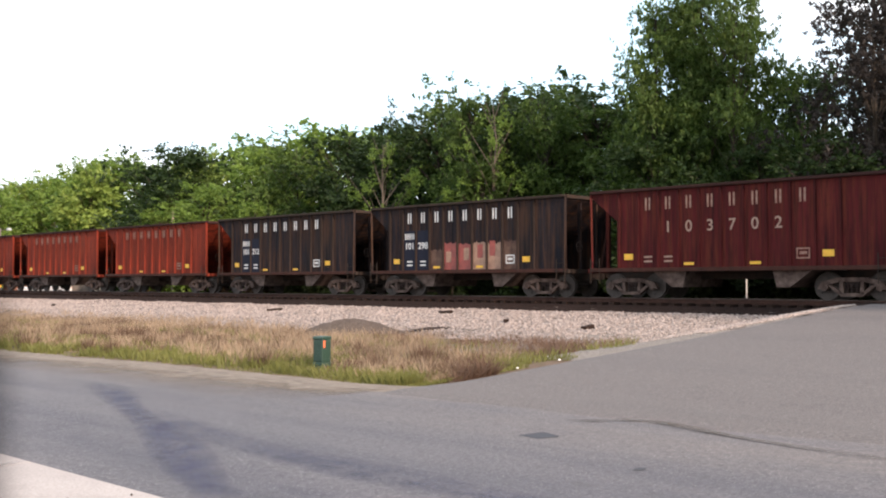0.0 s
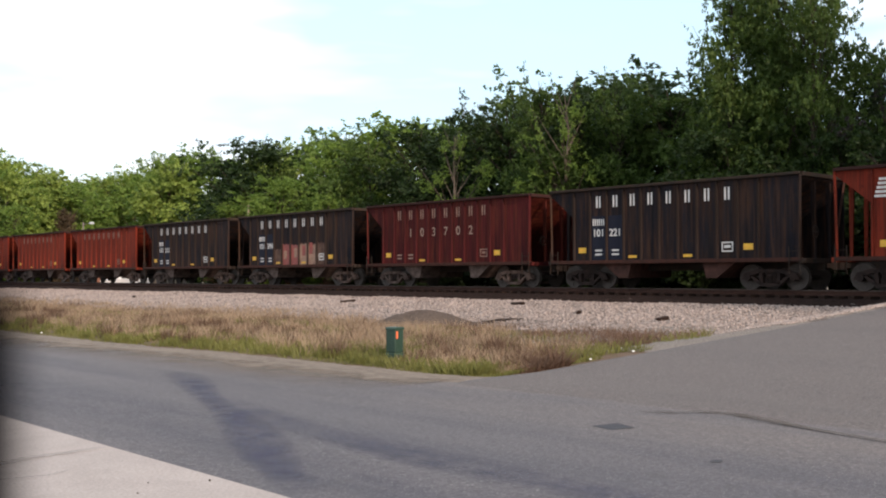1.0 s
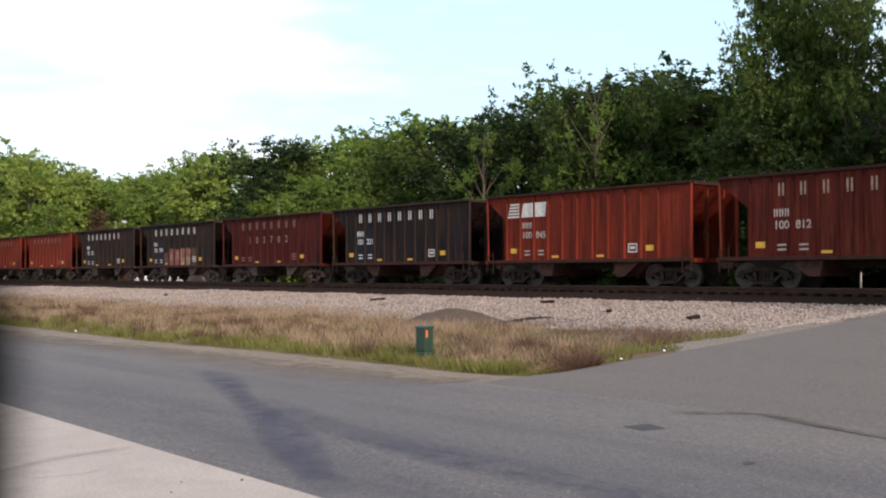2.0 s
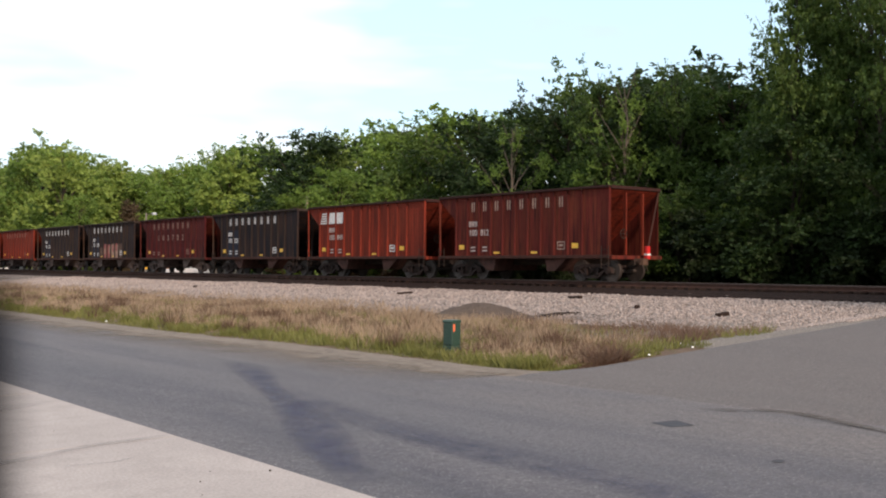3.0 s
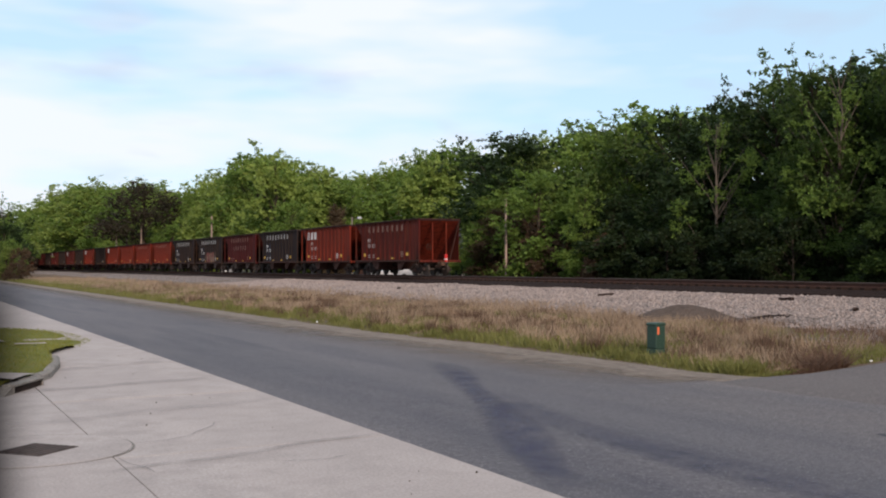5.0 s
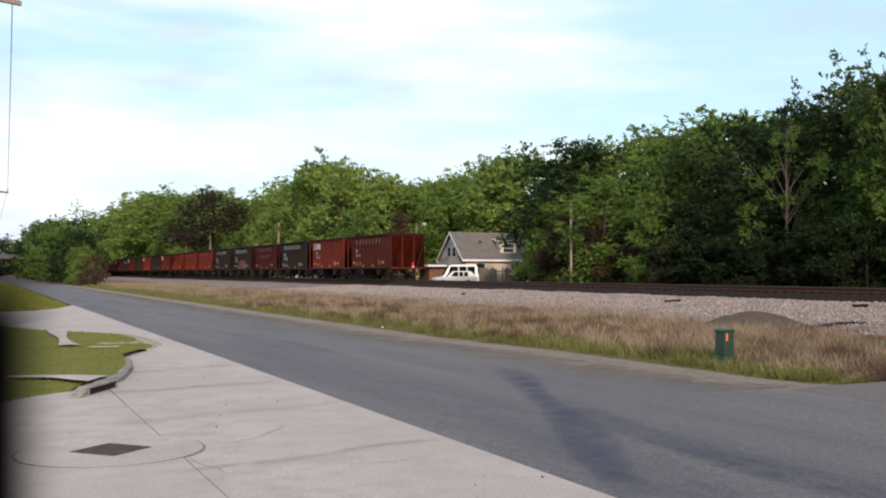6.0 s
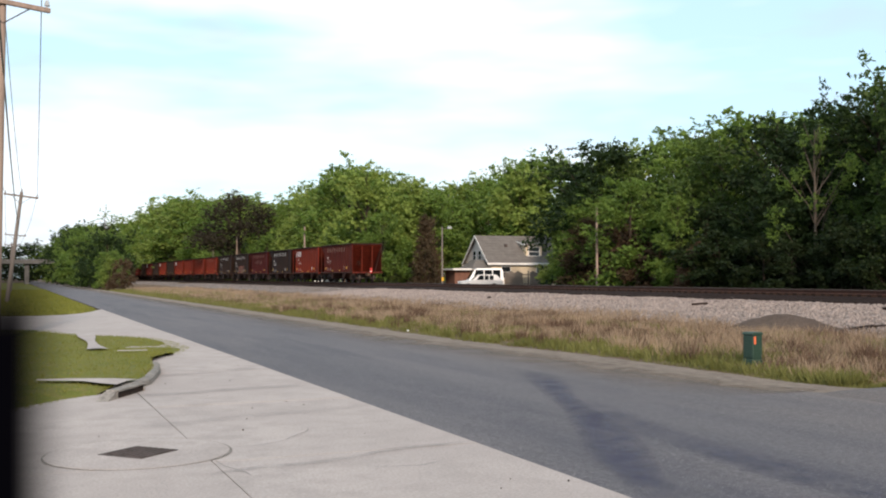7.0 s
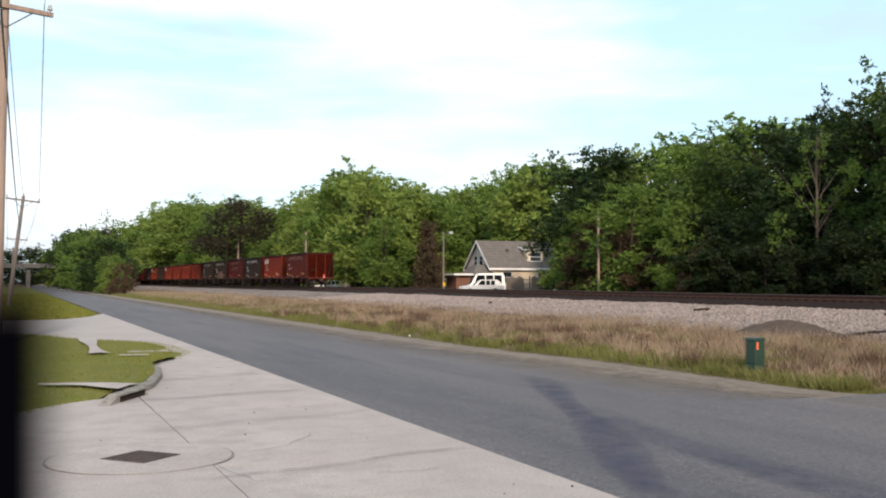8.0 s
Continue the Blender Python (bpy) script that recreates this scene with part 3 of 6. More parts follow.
def build_track():
    track = empty("railway_track", pose(TRACK_X, 0, 0), "rusty steel rails on dark wooden ties", "railway track")
    tagged(track, kind="structure")
    outline = ((-0.07, 0), (0.07, 0), (0.07, 0.02), (0.012, 0.045), (0.012, 0.13), (0.036, 0.14), (0.036, 0.165), (-0.036, 0.165), (-0.036, 0.14), (-0.012, 0.13), (-0.012, 0.045), (-0.07, 0.02))
    for side in (-1, 1):
        rail = part("rail", prismed([(side * 0.755 + a, RAIL_TOP - 0.18 + b) for a, b in outline], -60, 420, "y"), "rail", track)
        part("rail_head", boxed(side * 0.755 - 0.033, side * 0.755 + 0.033, -60, 420, RAIL_TOP - 0.014, RAIL_TOP), "railhead", rail)
    ties = bmesh.new()
    for i in range(600):
        y = 12.0 + 0.53 * i
        if i >= 240:
            box(ties, -1.3, 1.3, y - 0.11, y + 0.11, 0.70, 0.885)
    ob = part("far_ties", ties, "tie", track)
    tagged(ob, kind="stuff")
    tie = None
    for i in range(240):
        m = pose(0.04 * math.sin(i * 7.1), 12.0 + 0.53 * i, 0.01 * math.sin(i * 3.3), 0, 0, 0.8 * math.sin(i * 5.7))
        if tie is None:
            tie = part("tie", boxed(-1.3, 1.3, -0.11, 0.11, 0.70, 0.885, 0.012), "tie", track, at=m)
        else:
            link("tie", tie.data, None, track, at=m)
    for side in (-1, 1):
        part("crossing_panel", boxed(side * 1.35 - 0.5, side * 1.35 + 0.5, 0, CROSS_Y - 0.6, 0.84, RAIL_TOP - 0.005), "asphalt_cross", track, "asphalt strip beside the rail")
    part("crossing_panel", boxed(-0.62, 0.62, 0, CROSS_Y - 0.6, 0.84, RAIL_TOP - 0.005), "asphalt_cross", track, "asphalt strip between the rails")


# ---- the train ----
CAR_LENGTH, CAR_SPEED, REAR_AT_START = 12.3, 17.72, -26.85
# how far the train runs ahead of an even speed, in metres
AHEAD = ((0.0, 0.42), (0.5, 0.55), (1.0, 0.68), (1.7, 0.80), (3.0, 0.92), (3.5, 0.62), (4.5, 0.55), (5.2, 0.55), (6.5, 0.40), (7.5, 0.38), (8.0, 0.18))
PITCH, FIRST_RIB = 0.83, 4.32
MESHES = {}


def shared(name, key, make, material, parent, at=None, label=""):
    """A part whose mesh is built once for each key and material."""
    k = (name, key, material)
    if k not in MESHES:
        ob = part(name, make(), material, parent, label, at)
        MESHES[k] = ob.data
        return ob
    return link(name, MESHES[k], None, parent, label, at)


def side_frame_mesh(side):
    bm = bmesh.new()
    x0, x1 = (0.93, 1.10) if side > 0 else (-1.10, -0.93)
    prism(bm, ((-1.12, 0.36), (-0.98, 0.60), (-0.45, 0.74), (0.45, 0.74), (0.98, 0.60), (1.12, 0.36), (0.92, 0.36), (0.80, 0.50), (0.38, 0.60), (-0.38, 0.60), (-0.80, 0.50), (-0.92, 0.36)), x0, x1)
    prism(bm, ((-0.78, 0.48), (-0.66, 0.50), (-0.28, 0.24), (0.28, 0.24), (0.66, 0.50), (0.78, 0.48), (0.34, 0.13), (-0.34, 0.13)), x0, x1)
    for s in (-1, 1):
        prism(bm, ((s * 0.26, 0.22), (s * 0.38, 0.22), (s * 0.40, 0.62), (s * 0.28, 0.62)), x0, x1)
        rod(bm, (x0 - 0.02, s * 0.875, 0.43), (x1 + 0.03, s * 0.875, 0.43), 0.12, sides=12)
    return bm


def spring_mesh(side):
    bm = bmesh.new()
    xc = 1.0 * side
    for k in range(3):
        for j in range(4):
            rod(bm, (xc, -0.15 + 0.15 * k, 0.25 + 0.07 * j), (xc, -0.15 + 0.15 * k, 0.29 + 0.07 * j), 0.06, sides=8)
    return bm


def wheelset_mesh():
    bm = bmesh.new()
    rod(bm, (-0.98, 0, 0), (0.98, 0, 0), 0.08, sides=12)
    for s in (-1, 1):
        rod(bm, (s * 0.69, 0, 0), (s * 0.72, 0, 0), 0.475, sides=28)
        rod(bm, (s * 0.72, 0, 0), (s * 0.82, 0, 0), 0.45, sides=28)
        rod(bm, (s * 0.82, 0, 0), (s * 0.86, 0, 0), 0.17, sides=14)
        for k in range(5):
            a = k * math.tau / 5
            rod(bm, (s * 0.815, 0.3 * math.cos(a), 0.3 * math.sin(a)), (s * 0.835, 0.3 * math.cos(a), 0.3 * math.sin(a)), 0.05, sides=8)
    return bm


def ladder_mesh(h, rungs):
    bm = bmesh.new()
    for s in (-0.2, 0.2):
        rod(bm, (0, s, 0), (0, s, h), 0.016, sides=6)
    for k in range(rungs):
        z = h * (k + 0.5) / rungs
        rod(bm, (0, -0.2, z), (0, 0.2, z), 0.012, sides=6)
    return bm


def stencil_frame_mesh(w, h, s):
    """A thin rectangular frame."""
    bm = bmesh.new()
    for y0, y1, z0, z1 in ((-w / 2, -w / 2 + s, 0, h), (w / 2 - s, w / 2, 0, h), (-w / 2 + s, w / 2 - s, 0, s), (-w / 2 + s, w / 2 - s, h - s, h)):
        box(bm, -0.006, 0, y0, y1, z0, z1)
    return bm


def bars_mesh(w, h, s):
    """Two narrow upright bars in place of a letter."""
    bm = bmesh.new()
    for y0 in (-w / 2, w / 2 - s):
        box(bm, -0.006, 0, y0, y0 + s, 0, h)
    return bm


def number_mesh(text, size):
    curve = bpy.data.curves.new("number", 'FONT')
    curve.body, curve.size, curve.align_x, curve.extrude = text, size, 'CENTER', 0.003
    curve.offset = 0.008
    ob = bpy.data.objects.new("number", curve)
    scene.collection.objects.link(ob)
    bpy.context.view_layer.update()
    mesh = bpy.data.meshes.new_from_object(ob.evaluated_get(bpy.context.evaluated_depsgraph_get()))
    bpy.data.objects.remove(ob)
    bpy.data.curves.remove(curve)
    return mesh


READ = Matrix(((0, 0, -1, 0), (-1, 0, 0, 0), (0, 1, 0, 0), (0, 0, 0, 1)))


def panel_y(k):
    """The middle of side panel k, counted from the leading end."""
    return FIRST_RIB - PITCH * (k + 0.5)


def mark(name, y, z, w, h, material, car, x=-1.566):
    key = (round(w, 3), round(h, 3))
    return shared(name, key, lambda: boxed(-0.005, 0, -w / 2, w / 2, 0, h), material, car, pose(x, y, z))


def number(text, size, y, z, material, car, x=-1.568):
    k = ("number", text, size, material)
    if k not in MESHES:
        mesh = number_mesh(text, size)
        mesh.materials.clear()
        mesh.materials.append(M[material])
        MESHES[k] = mesh
    return link("number", MESHES[k], None, car, at=Matrix.Translation((x, y, z)) @ READ)


def build_car(paint, label, letters, digits, pale_truck, extra):
    car = empty("hopper_car", pose(TRACK_X, 0, RAIL_TOP), label, "railway wagon", "hopper cars of the train")
    end = 5.55
    # maroon and plum cars get brighter ends, sunlight put into the paint
    lit_end_paint = "oxide" if paint == "maroon" else "maroon" if paint == "plum" else paint
    chord = "soot" if paint == "black" else "dark_chord"
    outline = ((-end, 3.92), (-end, 1.10), (FIRST_RIB, 1.10), (FIRST_RIB, 2.80), (end, 3.80), (end, 3.92))
    for s in (-1, 1):
        shared("side_sheet", s, lambda: prismed(outline, s * 1.53, s * 1.56), paint, car)
        for k in range(11):
            shared("rib", s, lambda: prismed(((s * 1.56, -0.05), (s * 1.635, -0.03), (s * 1.635, 0.03), (s * 1.56, 0.05)), 1.12, 3.90, "z"), "rustrib" if paint == "black" else paint, car, pose(0, FIRST_RIB - PITCH * k, 0))
        shared("top_chord", s, lambda: boxed(min(s * 1.46, s * 1.68), max(s * 1.46, s * 1.68), -end, end, 3.93, 4.03, 0.015), chord, car)
        shared("side_sill", s, lambda: boxed(min(s * 1.44, s * 1.66), max(s * 1.44, s * 1.66), -end, end, 0.98, 1.12, 0.015), "sill", car)
        for e in (-1, 1):
            shared("corner_post", (s, e), lambda: rodded((s * 1.6, e * end, 3.92), (s * (1.6 if s < 0 else 0.85), e * (end - 0.06), 1.10), 0.05, 0.05, 4), "sill" if s > 0 else paint if paint != "black" else "rustrib", car)
            shared("end_post", (s, e), lambda: prismed(((e * end, 1.12), (e * end, 3.75), (e * (end - 0.18), 3.72), (e * (end - 0.10), 1.12)), s * 0.55 - 0.035, s * 0.55 + 0.035), lit_end_paint, car)
    for e in (-1, 1):
        shared("slope_sheet", e, lambda: prismed(((e * (end - 0.02), 3.88), (e * 1.95, 1.02), (e * 1.95, 1.0), (e * (end - 0.02), 3.82)), -1.525, 1.525), lit_end_paint, car)
        shared("end_chord", e, lambda: boxed(-1.6, 1.6, e * end - 0.09, e * end + 0.06, 3.88, 4.02, 0.015), chord, car)
        shared("end_sill", e, lambda: boxed(-1.62, 1.62, e * 5.55 - 0.14, e * 5.55 + 0.14, 0.94, 1.10, 0.015), paint if paint != "black" else "soot", car)
        shared("coupler", e, lambda: coupler_mesh(e), "ruststeel", car)
        shared("chute", e, lambda: prismed(((e * 3.05, 1.05), (e * 1.6, 1.05), (e * 1.75, 0.42), (e * 2.2, 0.42)), -1.42, 1.42), "chute" if not pale_truck else "truck_pale", car)
        shared("ladder", e, lambda: ladder_mesh(0.95, 3), "soot", car, pose(-1.66, e * 5.34, 0.55))
        shared("hose", e, lambda: rodded((0.35, e * 5.7, 0.95), (0.30, e * 6.0, 0.45), 0.025), "soot", car)
    shared("centre_sill", 0, lambda: boxed(-0.22, 0.22, -5.7, 5.7, 0.70, 0.97), "soot", car)
    shared("hopper_ridge", 0, lambda: prismed(((-1.6, 1.0), (0, 1.9), (1.6, 1.0)), -1.5, 1.5), "soot", car)
    shared("brake_wheel", 0, lambda: ring_mesh(0.2, 0.016), "soot", car, pose(-0.95, -5.74, 2.0, 90))
    for e in (-1, 1):
        build_truck(car, e, pale_truck)
    # markings on the side that faces the road
    if letters:
        for k in range(8):
            shared("letter_mark", 0, lambda: bars_mesh(0.22, 0.46, 0.07), letters, car, pose(-1.568, panel_y(k + 1), 3.22))
    if digits:
        text, style, material = digits
        if style == "wide":
            for k, ch in enumerate(text):
                number(ch, 0.56, panel_y(k + 2), 2.40, material, car)
        else:
            number(text[:3], 0.40, panel_y(1), 2.08, material, car)
            number(text[3:], 0.40, panel_y(2), 2.08, material, car)
            for j in range(3):
                shared("reporting_mark", 0, lambda: bars_mesh(0.15, 0.27, 0.05), material, car, pose(-1.568, panel_y(1) + 0.21 - 0.21 * j, 2.50))
        for k in (1, 2):
            if paint == "black" and style == "small":
                mark("stencil_panel", panel_y(k), 1.14, 0.70, 1.75, "navy", car, -1.561)
            for j in range(2):
                mark("stencil_line", panel_y(k), 1.32 + 0.16 * j, 0.34, 0.07, material, car)
    for k in (0, 9):
        mark("reflector_panel", panel_y(k), 1.42, 0.38, 0.22, "yellow", car)
    for k in (3, 6):
        mark("reflector_strip", panel_y(k), 1.20, 0.40, 0.10, "yellow", car)
    frame_mat = letters or "white"
    shared("stencil_frame", 9, lambda: stencil_frame_mesh(0.46, 0.36, 0.05), frame_mat, car, pose(-1.568, panel_y(8), 1.36))
    mark("stencil_line", panel_y(8), 1.50, 0.26, 0.10, frame_mat, car)
    if extra == "logo":
        for j in range(5):
            mark("logo_stripe", panel_y(0) - 0.02 * j, 3.0 + 0.135 * j, 0.70 - 0.04 * j, 0.08, "white", car, -1.575)
            mark("logo_stripe", FIRST_RIB - PITCH, 3.0 + 0.135 * j, 0.07, 0.08, "white", car, -1.672)
        shared("logo_block", 1, lambda: prismed(((0.34, 0), (-0.34, 0), (-0.34, 0.62), (0.22, 0.62)), -0.006, 0), "white", car, pose(-1.572, panel_y(1), 3.0))
        mark("logo_block", FIRST_RIB - 2 * PITCH, 3.0, 0.07, 0.62, "white", car, -1.672)
        shared("logo_block", 2, lambda: prismed(((0.34, 0), (-0.26, 0), (-0.34, 0.62), (0.34, 0.62)), -0.006, 0), "white", car, pose(-1.572, panel_y(2), 3.0))
    if extra == "small_logo":
        mark("logo_block", panel_y(1), 3.0, 1.3, 0.7, "white", car, -1.675)
    if extra == "graffiti":
        for j, (k, w, h, m) in enumerate(((3, 0.70, 0.92, "graffiti_c"), (4, 0.72, 1.22, "graffiti_a"), (5, 0.72, 1.16, "graffiti_a"), (6, 0.72, 1.20, "graffiti_b"), (7, 0.72, 1.16, "graffiti_b"), (8, 0.70, 1.24, "graffiti_c"))):
            shared("graffiti", j, lambda: scrawl_mesh(w, h, j), m, car, pose(-1.565, panel_y(k), 1.14))
            if 0 < j < 5:
                shared("graffiti_stroke", j, lambda: scrawl_mesh(0.30, 0.42 + 0.06 * j, j + 9), "graffiti_b" if j < 3 else "graffiti_a", car, pose(-1.5715, panel_y(k) + 0.12 * math.sin(j * 2.0), 1.38 + 0.08 * j))
    if extra == "marker":
        lamp = part("end_marker", boxed(-0.10, 0.10, -0.08, 0.08, 0, 0.55, 0.02), "redlens", car, "red flashing end-of-train marker", pose(0.25, -6.02, 0.95))
        part("marker_band", boxed(-0.105, 0.105, -0.085, 0.085, 0.16, 0.24), "white", lamp)
    return car


def scrawl_mesh(w, h, seed):
    """A sprayed field with a ragged upper edge that fills a panel from the sill up."""
    n = 11
    top = [(w * (0.5 - i / n), h * (0.94 + 0.06 * math.sin(seed * 2.7 + 0.9 * i) * math.cos(seed + 2.1 * i))) for i in range(n + 1)]
    return prismed([(-w / 2, 0), (w / 2, 0)] + top, -0.004, 0)


def ring_mesh(r, t):
    bm = bmesh.new()
    n = 20
    for k in range(n):
        a, b = math.tau * k / n, math.tau * (k + 1) / n
        rod(bm, (r * math.cos(a), r * math.sin(a), 0), (r * math.cos(b), r * math.sin(b), 0), t, sides=6)
    for k in range(4):
        a = math.tau * k / 4
        rod(bm, (0, 0, 0.03), (r * math.cos(a), r * math.sin(a), 0), t * 0.7, sides=6)
    return bm


def coupler_mesh(e):
    bm = bmesh.new()
    box(bm, -0.09, 0.09, min(e * 5.6, e * 5.95), max(e * 5.6, e * 5.95), 0.76, 0.92, 0.01)
    prism(bm, ((-0.16, e * 5.92), (0.12, e * 5.92), (0.18, e * 6.12), (0.02, e * 6.17), (-0.14, e * 6.10)), 0.70, 0.98, "z")
    return bm


def build_truck(car, e, pale):
    """A truck is a bolster with frames, springs and two wheelsets on it."""
    truck = shared("truck", 0, lambda: boxed(-1.0, 1.0, -0.2, 0.2, 0.42, 0.68, 0.03), "truck", car, pose(0, e * 4.1, 0))
    for s in (-1, 1):
        shared("side_frame", s, lambda: side_frame_mesh(s), "truck_pale" if pale else "truck", truck)
        shared("spring", s, lambda: spring_mesh(s), "truck", truck)
        w = shared("wheelset", 0, wheelset_mesh, "tread", truck, pose(0, s * 0.875, 0.45))
        WHEELS.append(w)
    return truck


WHEELS, CARS = [], []


def build_train():
    plan = (
        ("maroon", "maroon steel hopper car with faded lettering and a red end marker", "tan_mark", ("100812", "small", "faded_white"), False, "marker"),
        ("oxide", "oxide-red steel hopper car with a white logo", None, ("100845", "small", "faded_white"), False, "logo"),
        ("black", "black rust-streaked hopper car with white lettering", "white", ("101221", "small", "white"), False, ""),
        ("plum", "dark maroon steel hopper car with worn pale lettering and wide numbers", "faded", ("103702", "wide", "tan_mark"), True, ""),
        ("black", "black hopper car with red and tan graffiti", "white", ("101298", "small", "white"), True, "graffiti"),
        ("black", "black hopper car with white lettering and pale chutes", "white", ("101212", "small", "white"), True, ""),
        ("oxide", "oxide-red hopper car with faded lettering", "faded", None, True, ""),
        ("oxide", "oxide-red hopper car with faint lettering", "faded", None, True, ""),
        ("oxide", "plain oxide-red hopper car", None, None, True, ""),
        ("oxide", "oxide-red hopper car with a small white logo", None, None, False, "small_logo"),
        ("black", "plain sooty black hopper car", None, None, False, ""),
        ("oxide", "oxide-red hopper car with a small white logo", None, None, False, "small_logo"),
        ("black", "plain sooty black hopper car", None, None, False, ""),
        ("maroon", "maroon hopper car with a small white logo", None, None, False, "small_logo"),
        ("black", "plain sooty black hopper car", None, None, False, ""),
        ("maroon", "maroon hopper car with a small white logo", None, None, False, "small_logo"),
    )
    for n in range(22):
        CARS.append(build_car(*plan[n if n < 16 else 10 + n % 6]))


def motions():
    """The train rolls away along the track, its wheels turning with it."""
    for n, car in enumerate(CARS):
        y = REAR_AT_START + CAR_LENGTH * (n + 0.5)
        walk(car, [(t, pose(TRACK_X, y + CAR_SPEED * t + gain, RAIL_TOP)) for t, gain in AHEAD])
    slide = ((0.0, -0.0020), (0.5, -0.0006), (1.0, 0.0008), (1.7, 0.0005), (3.5, -0.0003), (4.5, -0.0007), (5.2, 0.0002), (6.5, 0.0032), (7.2, 0.0040), (8.0, 0.0042))
    walk(CASE, [(row[0], aim(*row[1:]) @ pose(float(np.interp(row[0], [a for a, b in slide], [b for a, b in slide])), 0, 0)) for row in PATH])
    step = math.degrees(CAR_SPEED / FPS / 0.45)
    for n, wheel in enumerate(WHEELS[:48]):
        side = 1 if n % 2 else -1
        walk(wheel, [(k / FPS, pose(0, side * 0.875, 0.45, -(n * 31 + k * step) % 360)) for k in range(8 * FPS + 1)])


# ---- trees ----
SKY_AZ = (0, 1.1, 2.4, 4.1, 5.2, 7.6, 8.8, 10.3, 11.7, 13.4, 15.9, 17.8, 20.1, 22.3, 24.6, 27.4, 29.2, 32.5, 35.9, 39.6, 43.3, 45, 46.9, 48.1, 49.5, 52.4, 54.1, 55.9, 57.1, 61, 64.5, 66.2, 68, 75)
SKY_EL = (.03, .035, .045, .055, .052, .072, .08, .078, .085, .074, .088, .114, .1, .091, .097, .108, .126, .133, .141, .152, .165, .166, .185, .207, .188, .209, .198, .223, .28, .32, .25, .175, .29, .3)


def crown_top(x, y):
    """How high the woods stand at a place."""
    az, d = math.degrees(math.atan2(x, y)), math.hypot(x, y)
    return 1.7 + 1.03 * d * float(np.interp(az, SKY_AZ, SKY_EL))


def leaves(rng, centres, radii, count, size, droop=0.25):
    """Leaves along short sprays that stand out from the shells of clumps."""
    per = 9
    sprays = count // per
    w = radii ** 2
    pick = rng.choice(len(centres), sprays, p=w / w.sum())
    d = rng.normal(size=(sprays, 3)) + np.array((0, 0, 0.25))
    d /= np.linalg.norm(d, axis=1, keepdims=True)
    root = centres[pick] + d * (radii[pick] * rng.uniform(0.35, 1.08, sprays))[:, None] * np.array((1, 1, 0.72))
    out = d * np.array((1, 1, 0.6)) + rng.normal(scale=0.35, size=(sprays, 3)) + np.array((0, 0, 0.1))
    out /= np.linalg.norm(out, axis=1, keepdims=True)
    length = rng.uniform(1.2, 4.2, sprays) * size
    k = np.repeat(np.arange(sprays), per)
    n = len(k)
    pos = root[k] + out[k] * (length[k] * rng.uniform(-0.3, 1.0, n))[:, None] + rng.normal(scale=0.55 * size, size=(n, 3)) * np.array((1, 1, 0.6))
    a = out[k] + rng.normal(scale=0.75, size=(n, 3)) + np.array((0, 0, -droop))
    a /= np.linalg.norm(a, axis=1, keepdims=True)
    up = d[k] * 0.6 + np.array((0, 0, 0.7)) + rng.normal(scale=0.5, size=(n, 3))
    b = np.cross(a, up)
    b /= np.linalg.norm(b, axis=1, keepdims=True) + 1e-9
    s = size * rng.uniform(0.55, 1.3, n)[:, None]
    v = np.stack((pos - a * s, pos + a * s * 0.75 + b * s * 0.6, pos + a * s * 0.75 - b * s * 0.6), 1).reshape(-1, 3)
    return v, np.arange(n * 3).reshape(-1, 3)


KINDS = {  # clumps, lowest leaves, half width, taper, lobes, leading shoots
    "round": (96, 0.08, 0.44, 0.9, 13, 7), "tall": (96, 0.10, 0.33, 0.75, 14, 8), "pine": (96, 0.36, 0.38, 0.7, 10, 3),
    "cedar": (52, 0.03, 0.32, 0.35, 0, 1), "sparse": (34, 0.30, 0.38, 0.8, 8, 9), "bush": (40, 0.05, 0.55, 0.9, 8, 9)}


